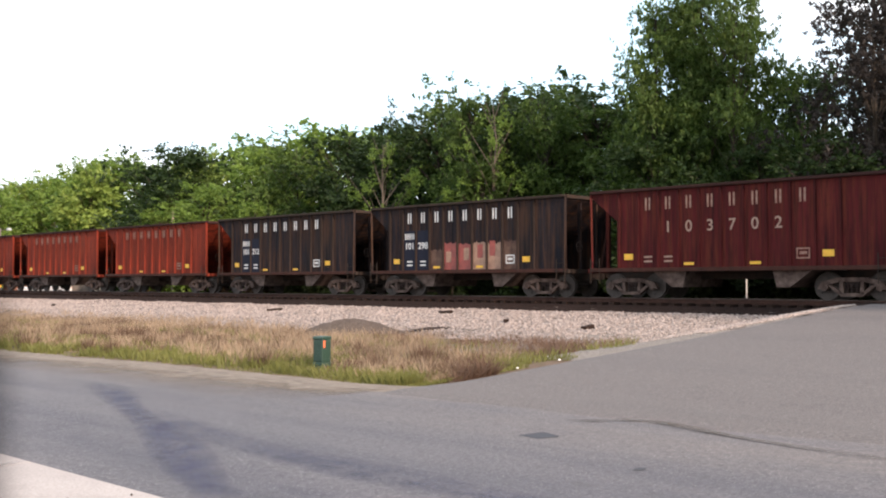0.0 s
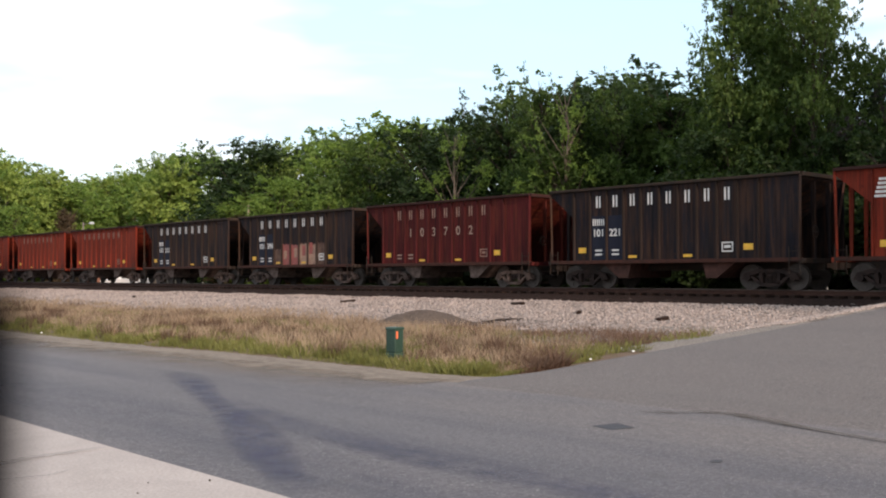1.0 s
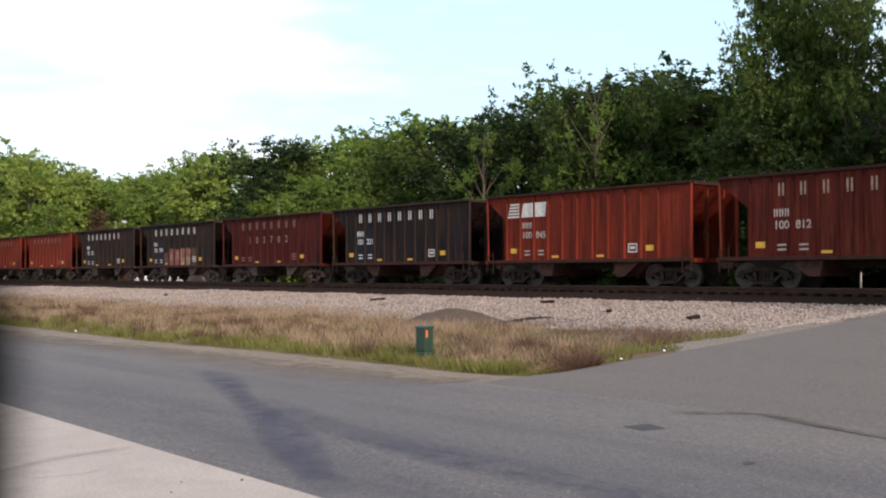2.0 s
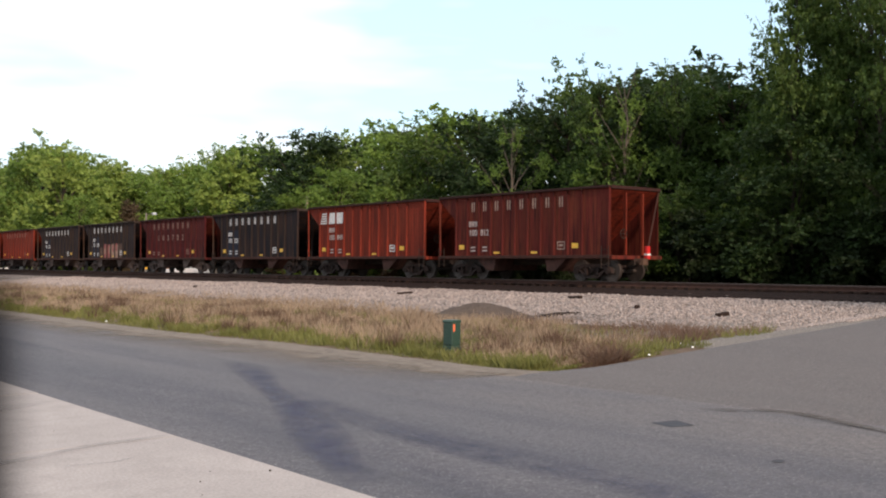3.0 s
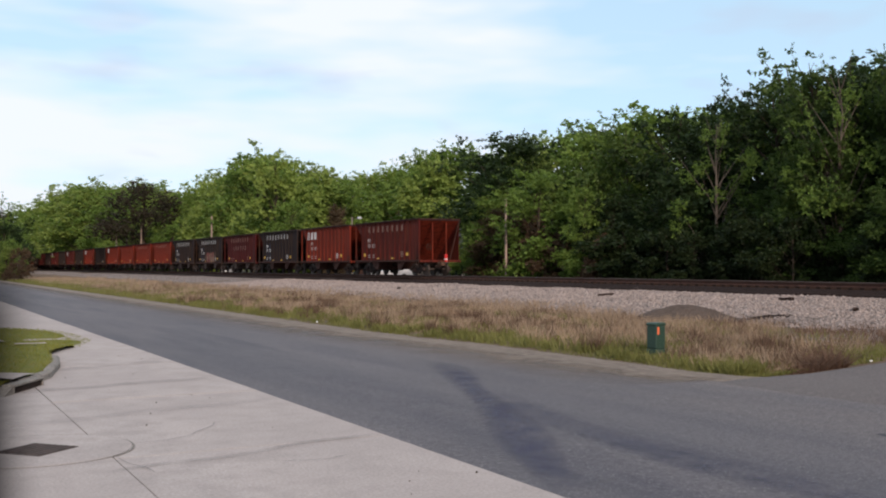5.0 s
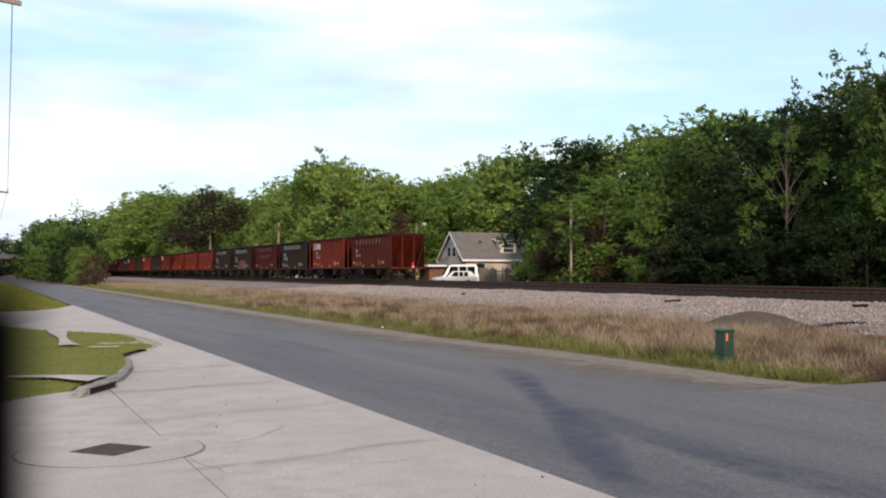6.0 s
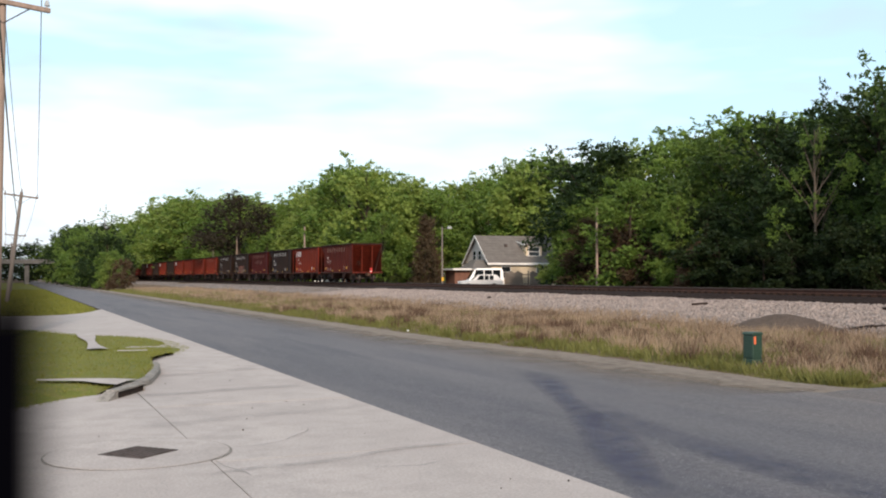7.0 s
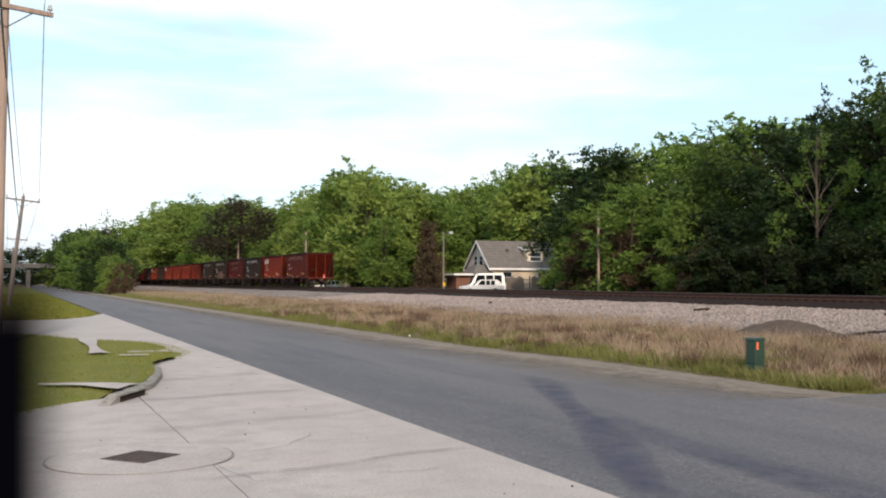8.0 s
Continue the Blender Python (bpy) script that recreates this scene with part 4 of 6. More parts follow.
def tree_shape(seed, kind):
    """Clump centres, radii and limb ends of a tree one metre high, by kind: lobes on main limbs, shoots on top."""
    rng = np.random.default_rng(seed)
    cs, rs, limbs = [], [], []
    n, low, width, taper, lobes, shoots = KINDS[kind]

    def reach_at(u):
        return width * max(0.14, (1 - u) ** 0.7 if kind == "cedar" else math.sin(math.pi * min(1, (0.18 + 0.82 * u)) ** taper) ** 0.7)
    small = 0.72 if kind == "sparse" else 1.0
    heads = []
    for i in range(lobes):
        u = (i + rng.uniform(0.1, 0.9)) / lobes
        a = i * 2.4 + rng.uniform(-0.6, 0.6)
        r = reach_at(u) * rng.uniform(0.45, 0.85)
        heads.append((np.array((r * math.cos(a), r * math.sin(a), low + (0.86 - low) * u)), width * rng.uniform(0.26, 0.42)))
        limbs.append(heads[-1][0])
    for i in range(n):
        if lobes and i % 6:
            c, spread = heads[i % lobes]
            o = rng.normal(size=3)
            o /= np.linalg.norm(o)
            c = c + o * spread * rng.uniform(0.3, 1.0) * np.array((1, 1, 0.75))
            c[2] = min(0.93, max(low, c[2]))
        else:
            u = (i + rng.uniform(0.2, 0.8)) / n
            a = i * 2.4 + rng.uniform(-0.5, 0.5)
            r = reach_at(u) * rng.uniform(0.2, 0.95)
            c = np.array((r * math.cos(a), r * math.sin(a), low + (0.90 - low) * u))
        cs.append(c)
        rs.append(rng.uniform(0.048, 0.098) * small * (1.15 - 0.45 * c[2]) * (1.5 if kind == "pine" else 1.0))
        if i % 3 == 0:
            limbs.append(c)
    for i in range(shoots):
        a, r = rng.uniform(0, math.tau), width * rng.uniform(0.05, 0.75)
        z = 0.86 - 0.36 * (r / width) ** 1.5 + rng.uniform(-0.05, 0.05)
        for k in range(4):
            cs.append(np.array((r * math.cos(a) * (1 + 0.06 * k), r * math.sin(a) * (1 + 0.06 * k), min(1.02, z + 0.042 * k))))
            rs.append((0.034 - 0.006 * k) * small)
        limbs.append(cs[-1])
    return np.array(cs), np.array(rs), limbs


PROTOS = {}


def tree_meshes(kind, seed, bark, leaf, count, size, height, fine):
    """Trunk and crown meshes for a tree of that height, made once; fine: near, middle, far or out of view."""
    key = (kind, seed, leaf, fine)
    if key in PROTOS:
        return PROTOS[key]
    more, bigger = ((3.4, 0.53), (2.1, 0.67), (1.5, 0.80), (0.6, 1.25))[fine]
    count, size = int(count * more), size * bigger
    rng = np.random.default_rng(seed + 100)
    cs, rs, limbs = tree_shape(seed, kind)
    scale = np.array((height, height, height))
    bm = bmesh.new()
    bend = [(0.012 * math.sin(seed + 2.0 * k) * height * k / 6, 0.012 * math.cos(seed * 1.7 + 1.6 * k) * height * k / 6, height * (0.92 * k / 6) - 0.1 * (k == 0)) for k in range(7)]
    r = height * 0.016
    for k in range(6):
        rod(bm, bend[k], bend[k + 1], r * (1 - 0.15 * k), r * (1 - 0.15 * (k + 1)), 8)
    for c in limbs:
        z = max(0.05, c[2] - 0.10 - 0.75 * math.hypot(c[0], c[1])) * height
        k = min(5.999, z / (height * 0.92) * 6)
        i = int(k)
        p = Vector(bend[i]).lerp(Vector(bend[i + 1]), k - i)
        rod(bm, p, p.lerp(Vector(c * scale), 0.92), r * 0.22, r * 0.04, 5)
    me = bpy.data.meshes.new("trunk")
    bm.to_mesh(me)
    bm.free()
    me.materials.append(M[bark])
    v, f = leaves(rng, cs * scale, rs * height, count, size)
    ob = raw("crown", v, f, leaf)
    crown = ob.data
    bpy.data.objects.remove(ob)
    PROTOS[key] = (me, crown)
    return PROTOS[key]


SORTS = {
    "broadleaf": ("round", "bark", "leaf_mid", 7500, 0.25, 14.0, "full green broadleaf tree at the wood's edge", "tree"),
    "light": ("tall", "bark", "leaf_light", 7000, 0.25, 14.0, "tall tree with light-green spring leaves", "tree"),
    "tall": ("tall", "bark", "leaf_mid", 7500, 0.24, 15.0, "tall slender green tree at the wood's edge", "tree"),
    "deep": ("tall", "bark", "leaf_shade", 7500, 0.24, 15.0, "tall tree with shade-darkened green leaves crowding the wood's edge", "tree"),
    "dark": ("round", "bark", "leaf_dark", 7000, 0.26, 14.0, "dense tree with shade-darkened green leaves in the wood", "tree"),
    "pine": ("pine", "bark", "leaf_pine", 9500, 0.19, 15.0, "old pine with a dark brownish crown and bare trunk", "tree"),
    "cedar": ("cedar", "bark", "leaf_brown", 4200, 0.17, 8.0, "brownish evergreen cedar beside the track", "tree"),
    "sparse": ("sparse", "pale_bark", "leaf_mid", 2200, 0.18, 14.0, "thin tree with sparse young leaves", "tree"),
    "reddish": ("tall", "bark", "leaf_reddish", 6500, 0.20, 15.0, "tall tree with dark purplish-brown young leaves", "tree"),
    "bush": ("bush", "bark", "leaf_mid", 3000, 0.16, 4.0, "leafy green bush beneath the trees", "bush"),
    "light_bush": ("bush", "bark", "leaf_light", 3000, 0.16, 4.0, "light-green leafy bush beside the track", "bush"),
    "dark_bush": ("bush", "bark", "leaf_under", 3000, 0.16, 4.0, "undergrowth bush with leaves darkened as in shade", "bush"),
    "brown_bush": ("bush", "pale_bark", "leaf_brown", 2600, 0.14, 4.0, "brown dry bush beside the track", "bush"),
}


def tree(sort, x, y, height, seed=0, wide=1.0, z=None):
    kind, bark, leaf, count, size, base, label, category = SORTS[sort]
    far = math.hypot(x, y)
    trunk, crown = tree_meshes(kind, seed % 3, bark, leaf, count, size, base, 3 if y < 4 else 2 if x > 50 or far > 115 else 0 if far < 68 else 1)
    k = height / base
    name = "bush" if category == "bush" else ("pine_tree" if sort == "pine" else "cedar_tree" if sort == "cedar" else "tree")
    ob = empty(name, pose(x, y, ground_z(x, y) if z is None else z, 0, 0, seed * 77 % 360), label, category)
    ob.scale = (k * wide, k * wide, k)
    link("trunk", trunk, None, ob)
    link("crown", crown, None, ob)
    return ob


def build_woods():
    rng = random.Random(4)
    n = 0

    def clear(x, y):
        """Open ground: the house's yard, and the sight line to it."""
        az = math.degrees(math.atan2(x, y))
        yard = 39 < x < 64 and 84 < y < 134 and not (x > 57 and y < 96)
        return yard or (20.5 < az < 31.8 and 60 < y < 140 and x < 62)
    # the wood's edge, several rows deep, along the far side of the track
    for depth, (x0, step, low, high) in enumerate(((41.5, 4.2, 0.45, 0.82), (46.5, 4.2, 0.93, 1.03), (52, 4.6, 0.92, 1.03), (60, 5.2, 0.88, 1.0))):
        # rows begin out of view; those unseen trees are added to shade the near wood
        y = -34.0 + depth * 2
        while y < 340:
            x = x0 + rng.uniform(-1.8, 1.8)
            if not clear(x, y):
                top = crown_top(x, y) * rng.uniform(low, high)
                az = math.degrees(math.atan2(x, y))
                if az > 54:
                    top = min(top, 1.7 + (0.19 if az < 62.5 or az > 80 else 0.14) * math.hypot(x, y))
                # nearer trees mostly take the darkened leaves, so the near wood looks shaded
                if y > 130:
                    sorts = ("light", "broadleaf", "light", "light", "tall")
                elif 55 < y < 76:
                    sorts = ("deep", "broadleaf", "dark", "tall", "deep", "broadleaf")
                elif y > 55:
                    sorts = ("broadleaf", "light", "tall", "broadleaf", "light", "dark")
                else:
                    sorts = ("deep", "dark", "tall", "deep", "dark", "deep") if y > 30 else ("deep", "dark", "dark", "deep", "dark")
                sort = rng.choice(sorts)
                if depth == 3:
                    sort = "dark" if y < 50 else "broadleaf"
                elif depth and rng.random() < 0.05:
                    sort = "sparse"
                tree(sort, x, y, top, n, rng.uniform(1.05, 1.4))
                n += 1
            y += step * (1 + max(0, y) / 90) * (1 if y > 8 else 1.5)
    # behind the house
    for i in range(16):
        y = 118 + rng.uniform(0, 46)
        x = y * math.tan(radians(18.5 + 10.5 * (i + 0.5) / 16))
        tree(rng.choice(("light", "broadleaf", "light", "tall")), x, y + 10, crown_top(x, y + 10) * rng.uniform(0.9, 1.04), n + i, rng.uniform(1.0, 1.3))
    n += 16
    for i, (x, y, k) in enumerate(((62.0, 119, 1.0), (66.5, 124, 1.03), (70.0, 127, 1.0), (68.0, 116, 0.95))):
        tree(("light", "broadleaf", "tall", "broadleaf")[i], x, y, crown_top(x, y) * k, i, 1.2)
    # undergrowth along the track
    for i in range(62):
        y = 14 + 1.75 * i * (1 + i / 80)
        x = 39.4 + rng.uniform(-0.6, 1.4) + (1.5 if 54 < y < 72 else 0.0)
        if not clear(x, y):
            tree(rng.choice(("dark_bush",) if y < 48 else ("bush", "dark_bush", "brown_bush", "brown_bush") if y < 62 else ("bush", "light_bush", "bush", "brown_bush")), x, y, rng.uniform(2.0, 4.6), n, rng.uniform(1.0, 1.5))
            n += 1
    # a second row of shade-dark bushes fills the hollow below the crowns
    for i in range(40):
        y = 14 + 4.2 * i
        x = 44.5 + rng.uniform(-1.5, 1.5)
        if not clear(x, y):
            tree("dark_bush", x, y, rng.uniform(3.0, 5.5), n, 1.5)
            n += 1
    # single trees that stand out
    tree("pine", 38.6, 186, 18.0, 1, 1.3)
    tree("light", 42.2, 124.0, 16.4, 2, 1.1)
    tree("broadleaf", 41.6, 116.0, 10.0, 1, 1.0)
    tree("cedar", 44.2, 109.0, 9.2, 1, 0.72)
    tree("cedar", 46.4, 113.0, 8.8, 2, 0.8)
    tree("light", 43.8, 75.0, 8.2, 0, 0.9)
    tree("deep", 46.6, 78.0, 7.0, 2, 1.1)
    tree("dark", 50.0, 83.0, 10.0, 1, 0.9)
    tree("deep", 46.0, 71.0, 12.0, 2, 1.0)
    tree("cedar", 40.8, 67.0, 6.4, 0, 1.3)
    tree("cedar", 41.6, 64.0, 7.4, 2, 1.2)
    tree("tall", 40.6, 55.5, 7.6, 1, 0.9)
    tree("broadleaf", 57.5, 92.0, 14.0, 0, 0.95)
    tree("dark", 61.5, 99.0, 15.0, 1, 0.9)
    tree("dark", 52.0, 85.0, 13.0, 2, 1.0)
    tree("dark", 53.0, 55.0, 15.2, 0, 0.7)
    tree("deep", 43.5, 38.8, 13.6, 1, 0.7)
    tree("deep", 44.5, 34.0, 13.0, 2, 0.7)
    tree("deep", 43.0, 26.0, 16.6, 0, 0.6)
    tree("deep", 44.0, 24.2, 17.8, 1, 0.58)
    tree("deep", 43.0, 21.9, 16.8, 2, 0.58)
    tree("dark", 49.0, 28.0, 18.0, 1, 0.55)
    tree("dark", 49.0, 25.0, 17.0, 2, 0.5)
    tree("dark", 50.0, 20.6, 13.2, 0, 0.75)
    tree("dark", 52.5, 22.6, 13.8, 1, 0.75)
    for i, (x, y, h) in enumerate(((41.0, 14.8, 16.0), (44.5, 15.6, 18.0), (43.0, 12.6, 15.5))):
        tree("reddish", x, y, h, i, 0.75)
    for i, (x, y, h) in enumerate(((41.6, 44.0, 10.5), (41.9, 35.5, 12.0))):
        tree("sparse", x, y, h, i, 0.8)
    # unseen trees past the crossing, added so their shade falls on the train
    for i, (x, y, h) in enumerate(((29.0, -5.5, 17.0), (37.6, -3.0, 17.0), (37.2, -14.0, 16.0), (27.5, -14.5, 15.0))):
        tree("tall", x, y, h, i, 0.85)
    # trees between the road and the track, far down the road
    for i in range(30):
        y = 138 + 6.4 * i
        x = 11.7 + rng.uniform(0, 1.2) + max(0.0, (y - 190) * 0.02) + (7.5 if i % 3 == 2 and y > 235 else 0)
        tree("broadleaf" if i % 2 else "dark" if i % 3 else "light", x, y, max(3.0, crown_top(x, y) * rng.uniform(0.8, 1.05)) * (0.62 if i < 2 else 1), n + i, 1.1)
    n += 30
    # the wood closes the view beyond the train
    for i in range(14):
        y = 262 + 13 * i
        x = (41.0, 45.5, 23.0)[i % 3] + rng.uniform(-1.5, 1.5)
        tree(("light", "broadleaf", "tall")[i % 3], x, y, crown_top(x, y) * rng.uniform(0.85, 1.0), n + i, 1.5)
    n += 14
    tree("brown_bush", 12.0, 130, 2.2, 0, 1.2)
    tree("brown_bush", 13.0, 136, 4.2, 1, 0.9)
    tree("brown_bush", 15.0, 158, 5.0, 2, 0.9)
    tree("sparse", 17.0, 212, 15.8, 1, 1.1)
    for i in range(10):
        tree(rng.choice(("dark", "broadleaf")), -26 + 5.2 * i, 345 + rng.uniform(0, 30), 12.5 + rng.uniform(0, 3), i, 1.6)


# ---- this side of the road ----
def island_edge(y):
    """The kerb line of the grass island: its side towards the road."""
    return float(np.interp(y, (13.0, 13.54, 14.07, 14.76, 15.3, 15.8, 16.3, 18.0, 19.2, 20.3, 21.3, 22.35, 24.1, 26.3, 28.1, 29.75, 30.5, 31.8, 34.1, 34.5),
                           (-0.35, 0.06, 0.41, 0.85, 1.45, 1.78, 2.0, 2.36, 2.5, 2.62, 2.95, 3.42, 3.96, 3.94, 3.7, 3.0, 2.2, 1.66, 1.0, 0.16)))


def island_top(x, y):
    k = min(1.0, max(0.0, (y - 14.3) / 1.6)) * min(1.0, max(0.0, (24.5 - y) / 4))
    if k < 0.6 and x > island_edge(y) - 0.45:
        return 0.012
    return 0.04 + 0.09 * k + 0.03 * noise.noise((x * 0.5, y * 0.5, 0)) - (0.05 if y > 34.6 or y < 13.2 else 0)


def build_drive():
    drive = empty("driveway", pose(0, 0, 0), "pale worn concrete apron with open joints", "driveway")
    tagged(drive, kind="structure")
    ys = (-8.0, -3.2, 1.1, 5.2, 9.25, 13.4, 18.0, 23.0, 28.0)
    xs = (-9.0, -4.6, -1.4, 1.66, 4.30)
    for i in range(len(xs) - 1):
        for j in range(len(ys) - 1):
            g = 0.007
            bm = boxed(xs[i] + g, xs[i + 1] - g, ys[j] + g, ys[j + 1] - g, -0.10, 0.024 + 0.003 * math.sin(i * 3 + j * 5))
            part("slab", bm, "concrete", drive)
    for y0, y1 in ((31.0, 36.0), (36.0, 41.0), (41.0, 46.0)):
        part("slab", boxed(-14, 4.30 - 0.02, y0 + 0.006, y1 - 0.006, -0.10, 0.024), "concrete", drive)
    part("slab", prismed(((-14, 46.006), (4.28, 46.006), (4.28, 55.0), (3.5, 51.2), (2.9, 49.2), (2.1, 47.6), (1.0, 46.9), (-14, 46.6)), -0.10, 0.024, "z"), "concrete", drive)
    part("slab", boxed(2.2, 4.30, 28.02, 30.99, -0.10, 0.023), "concrete", drive)
    # grass island with its kerb
    ys = spaced((13.0, 35.2, 0.3))
    lawn = sheet("grass_island", lambda y: [-14 + (island_edge(y) - 0.16 + 14) * (i / 20) ** 0.6 for i in range(21)], ys,
                 island_top, "lawn", "mown yellow-green grass island beside the driveway")
    tagged(lawn, category="grass", kind="structure")
    kerb = bmesh.new()
    prev = None
    for y in spaced((15.35, 20.4, 0.3)):
        x, h = island_edge(y), 0.135 - 0.095 * max(0.0, (y - 19.0) / 1.4)
        ring = [kerb.verts.new(p) for p in ((x - 0.13, y, -0.02), (x - 0.13, y, h), (x - 0.03, y, h - 0.005), (x, y, h - 0.03), (x + 0.01, y, -0.02))]
        if prev:
            for a in range(4):
                kerb.faces.new((prev[a], prev[a + 1], ring[a + 1], ring[a]))
        prev = ring
    bmesh.ops.recalc_face_normals(kerb, faces=kerb.faces)
    k = part("kerb", kerb, "kerb", None, "low concrete kerb round the grass island")
    tagged(k, category="kerb", kind="structure")
    inlet = empty("storm_inlet", pose(1.56, 14.98, 0.0, 0, 0, -28), "dark open storm drain inlet in the kerb", "drain")
    part("hood", boxed(-0.16, 0.02, -0.50, 0.50, 0.112, 0.142, 0.010), "kerb", inlet)
    # solid near-black block: the shade inside the opening given as colour
    part("shade_throat", boxed(-0.15, -0.012, -0.48, 0.48, -0.06, 0.114), "soot", inlet)
    for s in (-0.49, 0.49):
        part("cheek", boxed(-0.15, 0.005, s - 0.02, s + 0.02, -0.02, 0.114, 0.008), "kerb", inlet)
    part("wing", prismed(((-0.51, 0.125), (-0.51, -0.02), (-0.86, -0.02), (-0.82, 0.02)), -0.17, 0.0), "kerb", inlet)
    # round slab with an iron grate
    cover = empty("drain_cover", pose(1.10, 9.98, 0.0), "square iron grate in a round concrete collar", "drain")
    bm = bmesh.new()
    bmesh.ops.create_cone(bm, cap_ends=True, segments=56, radius1=0.85, radius2=0.84, depth=0.03, matrix=Matrix.Translation((0, 0, 0.018)))
    part("collar", bm, "concrete", cover)
    bm = bmesh.new()
    for k in range(56):
        a, b = math.tau * k / 56, math.tau * (k + 1) / 56
        vs = [bm.verts.new((r * math.cos(t), r * math.sin(t), 0.031)) for r, t in ((0.847, a), (0.862 - 0.008 * math.sin(3 * a), a), (0.862 - 0.008 * math.sin(3 * b), b), (0.847, b))]
        bm.faces.new(vs)
    part("joint", bm, "kerb", cover)
    m = pose(0, 0, 0, 0, 0, 42)
    part("grate_frame", boxed(-0.26, 0.26, -0.26, 0.26, 0.0, 0.038), "iron", cover, at=m)
    for k in range(7):
        part("grate_bar", boxed(-0.23, 0.23, -0.225 + 0.07 * k - 0.014, -0.225 + 0.07 * k + 0.014, 0.03, 0.046), "iron", cover, at=m)
    for x0, y0, x1, y1 in ((0.35, 16.2, 1.55, 15.55), (1.74, 23.3, 1.92, 30.9), (2.05, 22.35, 2.66, 22.35)):
        n = 10
        bm = bmesh.new()
        rows = []
        for i in range(n + 1):
            t = i / n
            c = Vector((x0 + (x1 - x0) * t, y0 + (y1 - y0) * t + (0.12 * math.sin(4 * t) if x0 < 2 else 0), 0))
            c.z = island_top(c.x, c.y) + 0.045
            d = Vector((y0 - y1, x1 - x0, 0)).normalized() * (0.07 if x0 > 2 else (0.06 + 0.30 * t + 0.03 * math.sin(9 * t)) if y0 < 20 else 0.17 + 0.07 * math.sin(7 * t + 2))
            rows.append((bm.verts.new(c - d), bm.verts.new(c + Vector((0, 0, 0.012))), bm.verts.new(c + d)))
        for a, b in zip(rows, rows[1:]):
            bm.faces.new((a[0], a[1], b[1], b[0]))
            bm.faces.new((a[1], a[2], b[2], b[1]))
        p = part("washed_gravel", bm, "concrete", None, "pale washed-out gravel streak in the grass")
        tagged(p, category="gravel", kind="structure")


def crack(name, pts, w, material, label, category):
    bm = bmesh.new()
    prev = None
    for i, (x, y) in enumerate(pts):
        ww = w * (0.4 + 0.6 * abs(math.sin(i * 2.3 + 1)))
        z = road_z(x) + 0.006 if x < 10.3 else max(0.053, ramp_z(x) + 0.026)
        cur = (bm.verts.new((x - ww * 0.4, y - ww, z)), bm.verts.new((x + ww * 0.4, y + ww, z)))
        if prev:
            bm.faces.new((prev[0], cur[0], cur[1], prev[1]))
        prev = cur
    ob = part(name, bm, material, None, label)
    return tagged(ob, category=category, kind="structure")


